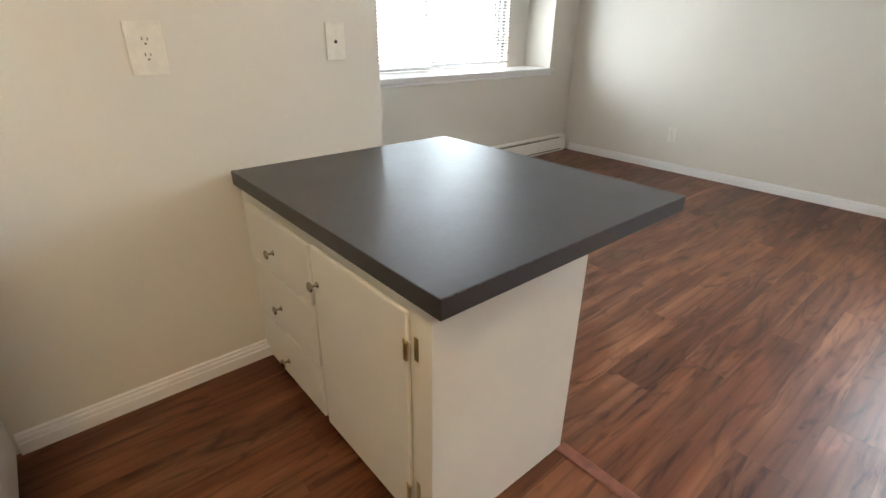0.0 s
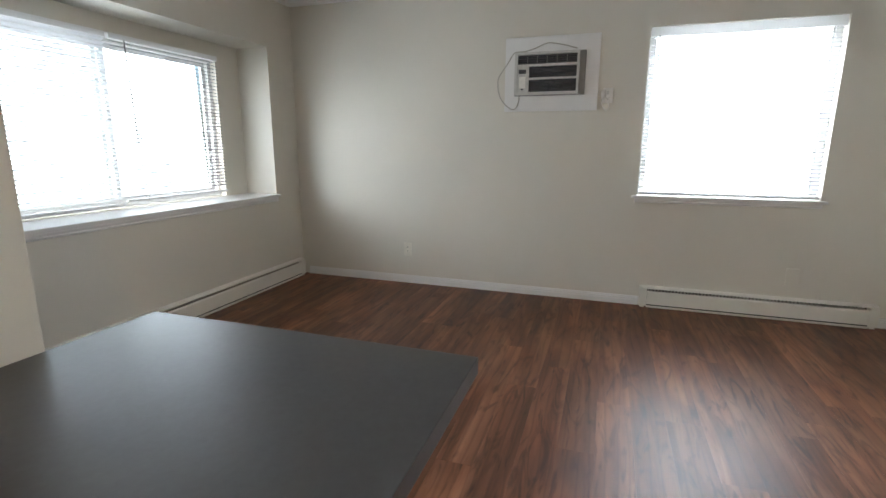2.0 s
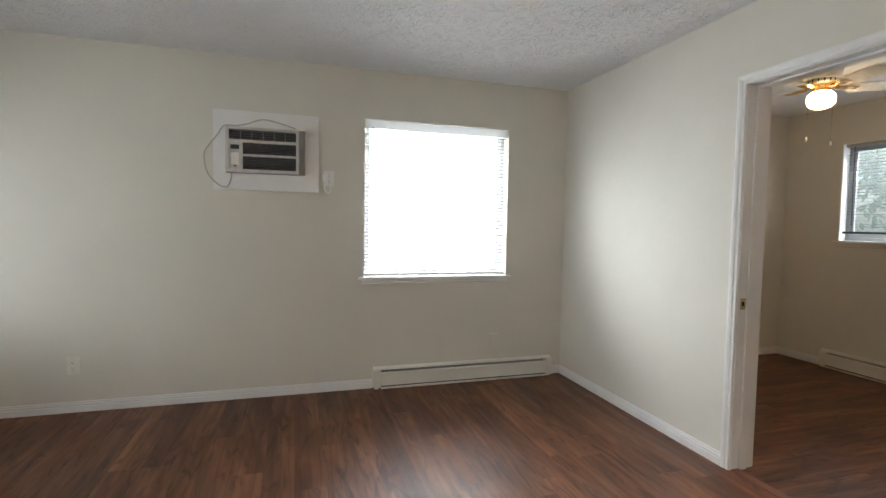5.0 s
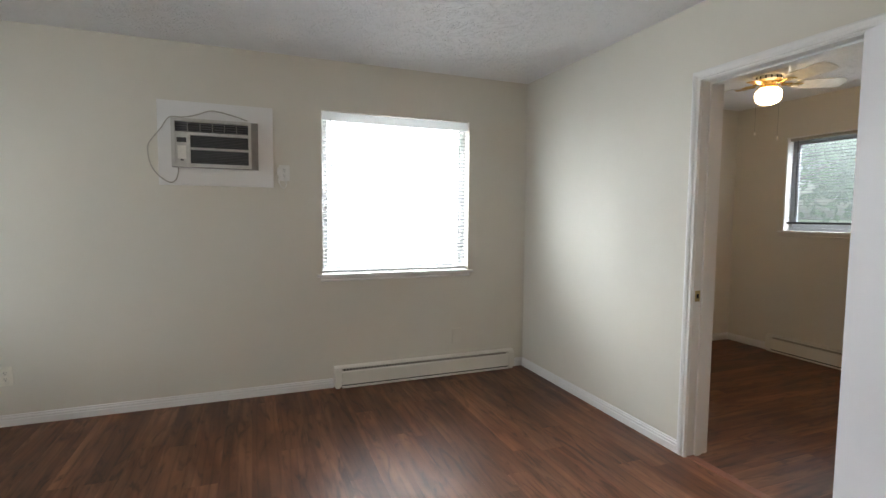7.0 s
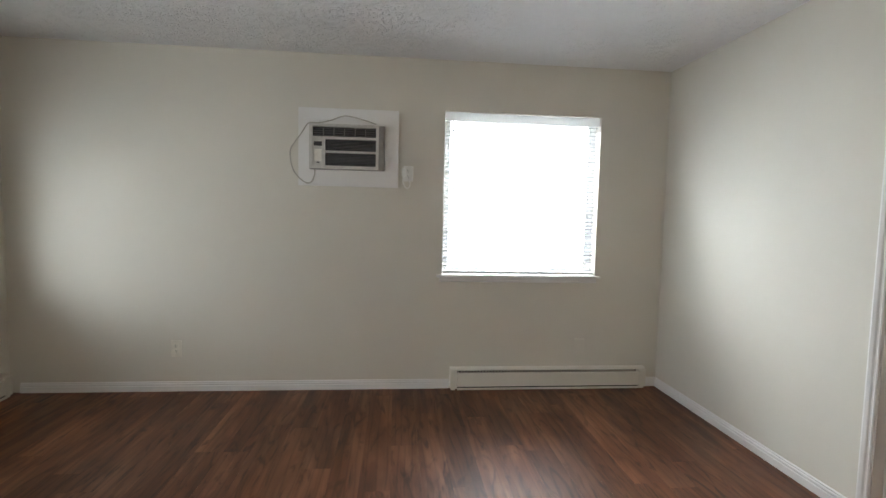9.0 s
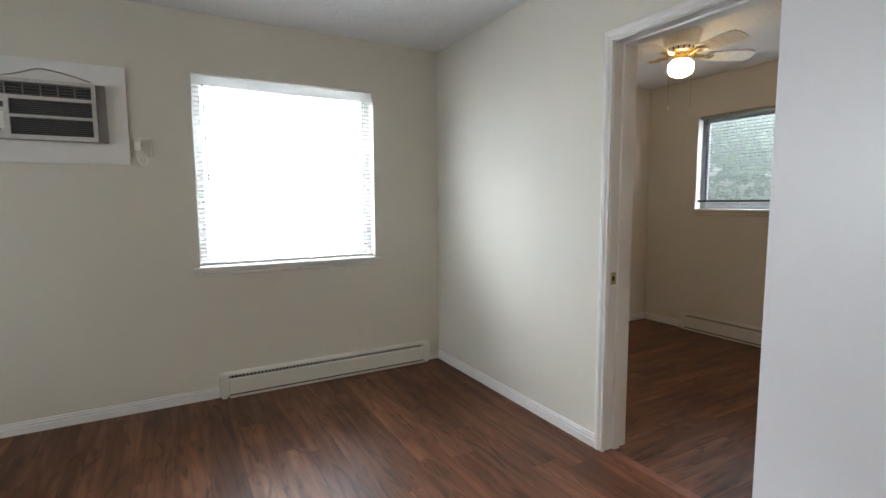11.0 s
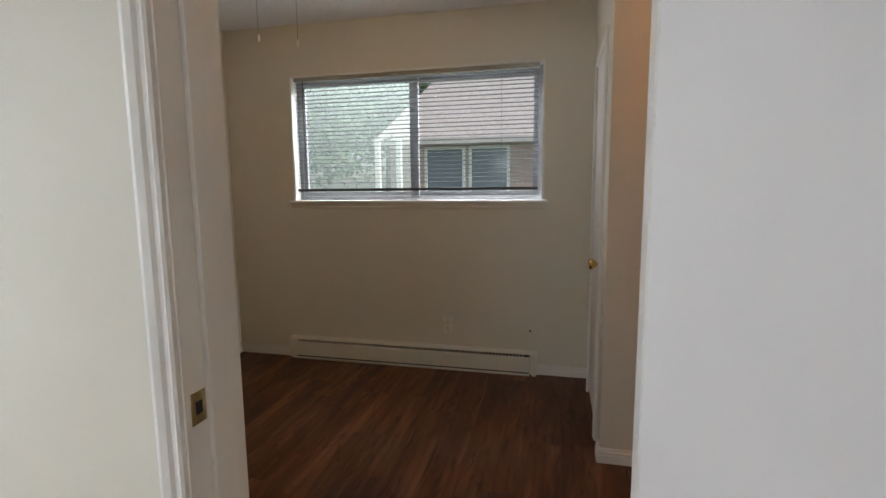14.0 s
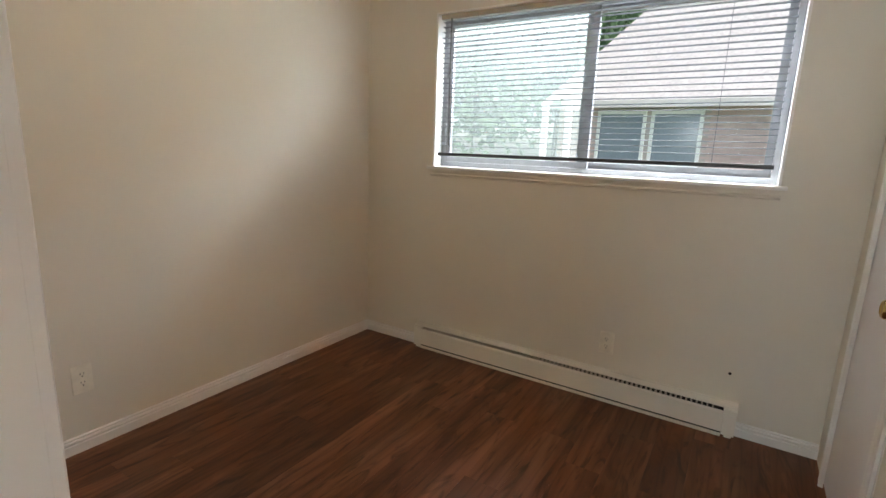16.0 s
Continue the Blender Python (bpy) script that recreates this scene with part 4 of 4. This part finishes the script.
for _i in range(len(_o2)):
    _j = (_i + 1) % len(_o2)
    _bl.faces.new((_u[_i], _u[_j], _d2[_j], _d2[_i]))
BLADE0 = 240
_blade = part("blade", _bl, FANW, _fan)
_arm = part("blade_arm", boxes(((0.058, -0.012, 0.006), (0.100, 0.012, 0.026)), ((0.085, -0.012, -0.010), (0.150, 0.012, 0.007)), ((0.140, -0.034, -0.0105), (0.215, 0.034, -0.0045)), bev=0.002), BRASS, _blade, "brass blade bracket")
_blade.matrix_basis = pose(0, 0, -0.158, 0, 0, BLADE0)
for _k in range(1, 5):
    _c = _blade.copy()
    scene.collection.objects.link(_c)
    _c.matrix_basis = pose(0, 0, -0.158, 0, 0, BLADE0 + 72 * _k)
    _c2 = _arm.copy()
    scene.collection.objects.link(_c2)
    _c2.parent = _c
for _x, _y, _l in ((0.120, -0.041, 0.286), (-0.149, 0.100, 0.366)):
    _ch = part("pull_chain", tube([(_x * 0.35, _y * 0.35, -0.150), (_x * 0.8, _y * 0.8, -0.156), (_x, _y, -0.185), (_x, _y, -0.19 - _l)], 0.0007, 6, 4), WAND, _fan)
    part("chain_pendant", lathe([(0.0005, 0), (0.004, 0.002), (0.007, 0.012), (0.004, 0.028), (0.0005, 0.031)], 14, pose(_x, _y, -0.219 - _l)), WPLATE, _ch, "white pull pendant", True)

# ---- outside ----
GRASS = plain("grass_ground", (0.075, 0.11, 0.045), 0.9, 0, 0.35, 1.5)
SIDING = plain("siding_paint", (0.55, 0.53, 0.52), 0.7)
ROOFM = plain("roof_shingle", (0.42, 0.39, 0.39), 0.85, 0, 0.15, 12)
BRICKM = brick_tone("house_brick")
MORTAR = plain("mortar", (0.45, 0.40, 0.37), 0.9)
WGLASS = plain("far_window_glass", (0.20, 0.24, 0.28), 0.15)
BARK = plain("bark", (0.10, 0.075, 0.055), 0.9, 0, 0.3, 20)
LEAFM = leaf_green("leaf", (0.075, 0.14, 0.06), (0.10, 0.18, 0.085))
GZ = -0.40
structure("ground", boxes(((-400, -400, GZ - 0.3), (400, 400, GZ))), GRASS, "green lawn around the house reaching far away", "ground")

_hs = empty("house", (0, 0, 0), "single-storey brick house with pale hipped roof behind the window", "house")
HX0, HX1, HY, EZ = -5.0, 7.3, -16.0, 2.75
_w = part("wall", box((HX0, HY - 7, GZ), (HX1, HY, EZ)), MORTAR, _hs)
_bm = bmesh.new()
for _r in range(40):
    _z = GZ + 0.01 + _r * 0.078
    for _c in range(54):
        _x = HX0 + 0.01 + _c * 0.2275 + (0.114 if _r % 2 else 0)
        if _x + 0.215 < HX1 and not (3.35 < _x + 0.1 < 6.25 and 1.0 < _z < 2.62) and _z < EZ - 0.1 and _x > -1.5:
            add_box(_bm, (_x, HY + 0.001, _z), (_x + 0.215, HY + 0.014, _z + 0.066))
tagged(part("brickwork", _bm, BRICKM, _w), "", "", "", "stuff")
_rb = bmesh.new()
_e = 0.42
_v = [_rb.verts.new(p) for p in ((HX0 - _e, HY + _e, EZ), (HX1 + _e, HY + _e, EZ), (HX1 + _e, HY - 7 - _e, EZ), (HX0 - _e, HY - 7 - _e, EZ), (HX0 + 3.2, HY - 3.5, EZ + 4.9), (HX1 - 3.3, HY - 3.5, EZ + 4.9))]
for _f in ((0, 1, 5, 4), (1, 2, 5), (2, 3, 4, 5), (3, 0, 4), (3, 2, 1, 0)):
    _rb.faces.new([_v[i] for i in _f])
_rf = part("roof", _rb, ROOFM, _hs)
part("fascia", boxes(((HX0 - _e, HY + _e, EZ - 0.14), (HX1 + _e, HY + _e + 0.03, EZ + 0.04))), SIDING, _rf)
for _x0, _x1 in ((3.45, 4.72), (4.84, 6.15)):
    _wi = part("window", boxes(((_x0, HY + 0.002, 1.05), (_x0 + 0.09, HY + 0.05, 2.55)), ((_x1 - 0.09, HY + 0.002, 1.05), (_x1, HY + 0.05, 2.55)), ((_x0 + 0.09, HY + 0.002, 1.05), (_x1 - 0.09, HY + 0.05, 1.14)), ((_x0 + 0.09, HY + 0.002, 2.46), (_x1 - 0.09, HY + 0.05, 2.55))), VINYL, _hs)
    part("pane", box((_x0 + 0.09, HY + 0.003, 1.14), (_x1 - 0.09, HY + 0.02, 2.46)), WGLASS, _wi)
for _x in (6.75, 7.45):
    part("porch_post", box((_x, HY + 0.45, GZ), (_x + 0.16, HY + 0.61, EZ - 0.01), 0.01), VINYL, _hs)


def tree(x, y, height, spread, seed, leaves):
    rng = random.Random(seed)
    root = empty("tree", (x, y, GZ), "leafy green garden tree with an uneven crown", "tree", "trees")
    bm = tube([(0, 0, 0), (0.08, 0.03, height * 0.25), (-0.05, 0.06, height * 0.5), (0.02, 0, height * 0.72)], 0.16, 8, 3)
    for v in bm.verts:
        k = 1 - 0.6 * v.co.z / (height * 0.72)
        v.co.x, v.co.y = v.co.x * k, v.co.y * k
    tips = []
    for i in range(9):
        a, h = rng.uniform(0, 6.28), height * rng.uniform(0.3, 0.62)
        e = Vector((math.cos(a) * spread * rng.uniform(0.5, 0.9), math.sin(a) * spread * rng.uniform(0.5, 0.9), h + height * rng.uniform(0.08, 0.3)))
        join(bm, tube([(0, 0, h), e * 0.5 + Vector((0, 0, h * 0.55)), e], 0.045, 6, 3))
        tips.append(e)
    part("trunk", bm, BARK, root)
    tips += [Vector((0, 0, height * 0.85)), Vector((0.3, -0.2, height * 0.7))]
    verts, faces = [], []
    for i in range(leaves):
        c = rng.choice(tips) + Vector((rng.gauss(0, spread * 0.26), rng.gauss(0, spread * 0.26), rng.gauss(0, height * 0.10)))
        if c.z < height * 0.16:
            continue
        s = rng.uniform(0.10, 0.20)
        q = Euler((rng.uniform(0, 6.28), rng.uniform(0, 6.28), rng.uniform(0, 6.28))).to_matrix()
        n = len(verts)
        for p in ((-0.5, 0, 0), (0, 0.32, 0.06), (0.6, 0, 0), (0, -0.32, 0.06)):
            verts.append(c + q @ (Vector(p) * s * 2))
        faces.append((n, n + 1, n + 2, n + 3))
    me = bpy.data.meshes.new("crown")
    me.from_pydata(verts, [], faces)
    me.materials.append(LEAFM)
    o = new("crown", me)
    o.parent = root


tree(10.4, -13.6, 7.6, 2.7, 3, 12000)
tree(8.9, -20.5, 9.5, 3.4, 5, 9000)
tree(13.2, -18.0, 10.5, 3.8, 9, 9000)
tree(12.2, -12.2, 9.5, 3.0, 12, 12000)
tree(17.0, -21.0, 11.0, 4.2, 15, 9000)


# ---- floor planks ----
PW, PL = 0.152, 1.22
_cache = {}


def plank_mesh(length, width):
    key = (round(length, 3), round(width, 3))
    if key not in _cache:
        l, w, c = key[0] / 2, key[1] / 2, 0.00025
        bm = bmesh.new()
        low = [bm.verts.new((sx * l, sy * w, -0.006)) for sx, sy in ((-1, -1), (1, -1), (1, 1), (-1, 1))]
        mid = [bm.verts.new((sx * l, sy * w, -c)) for sx, sy in ((-1, -1), (1, -1), (1, 1), (-1, 1))]
        top = [bm.verts.new((sx * (l - c), sy * (w - c), 0)) for sx, sy in ((-1, -1), (1, -1), (1, 1), (-1, 1))]
        for p, q in ((low, mid), (mid, top)):
            for i in range(4):
                bm.faces.new((p[i], p[(i + 1) % 4], q[(i + 1) % 4], q[i]))
        bm.faces.new(top)
        me = bpy.data.meshes.new("plank")
        bm.to_mesh(me)
        bm.free()
        me.materials.append(PLANK)
        _cache[key] = me
    return _cache[key]


def lay(parent, u0, u1, v0, v1, turned, seed, rules=()):
    """Planks along u in rows across v; turned: u runs along y. rules: no plank centre inside these (u0, u1, v0, v1)."""
    rng = random.Random(seed)
    v = v0
    while v < v1 - 0.01:
        w = min(PW, v1 - v)
        u = u0 - rng.uniform(0.05, PL - 0.15)
        while u < u1 - 0.01:
            a, b = max(u, u0), min(u + PL, u1)
            if b - a > 0.02 and not any(r[0] < (a + b) / 2 < r[1] and r[2] < v + w / 2 < r[3] for r in rules):
                ob = new("plank", plank_mesh(b - a - 0.0002, w - 0.0002))
                ob.parent = parent
                cu, cv = (a + b) / 2, v + w / 2
                ob.matrix_basis = pose(cv, cu, 0, 0, 0, 90) if turned else pose(cu, cv, 0)
            u += PL
        v += PW


lay(FLOOR, 1.090, XE, -1.60, YN, False, 1)
lay(FLOOR_K, -1.40, 1.088, -1.60, YK, False, 2)
lay(FLOOR_B, YS, -1.602, 0.6, XBE, True, 3)
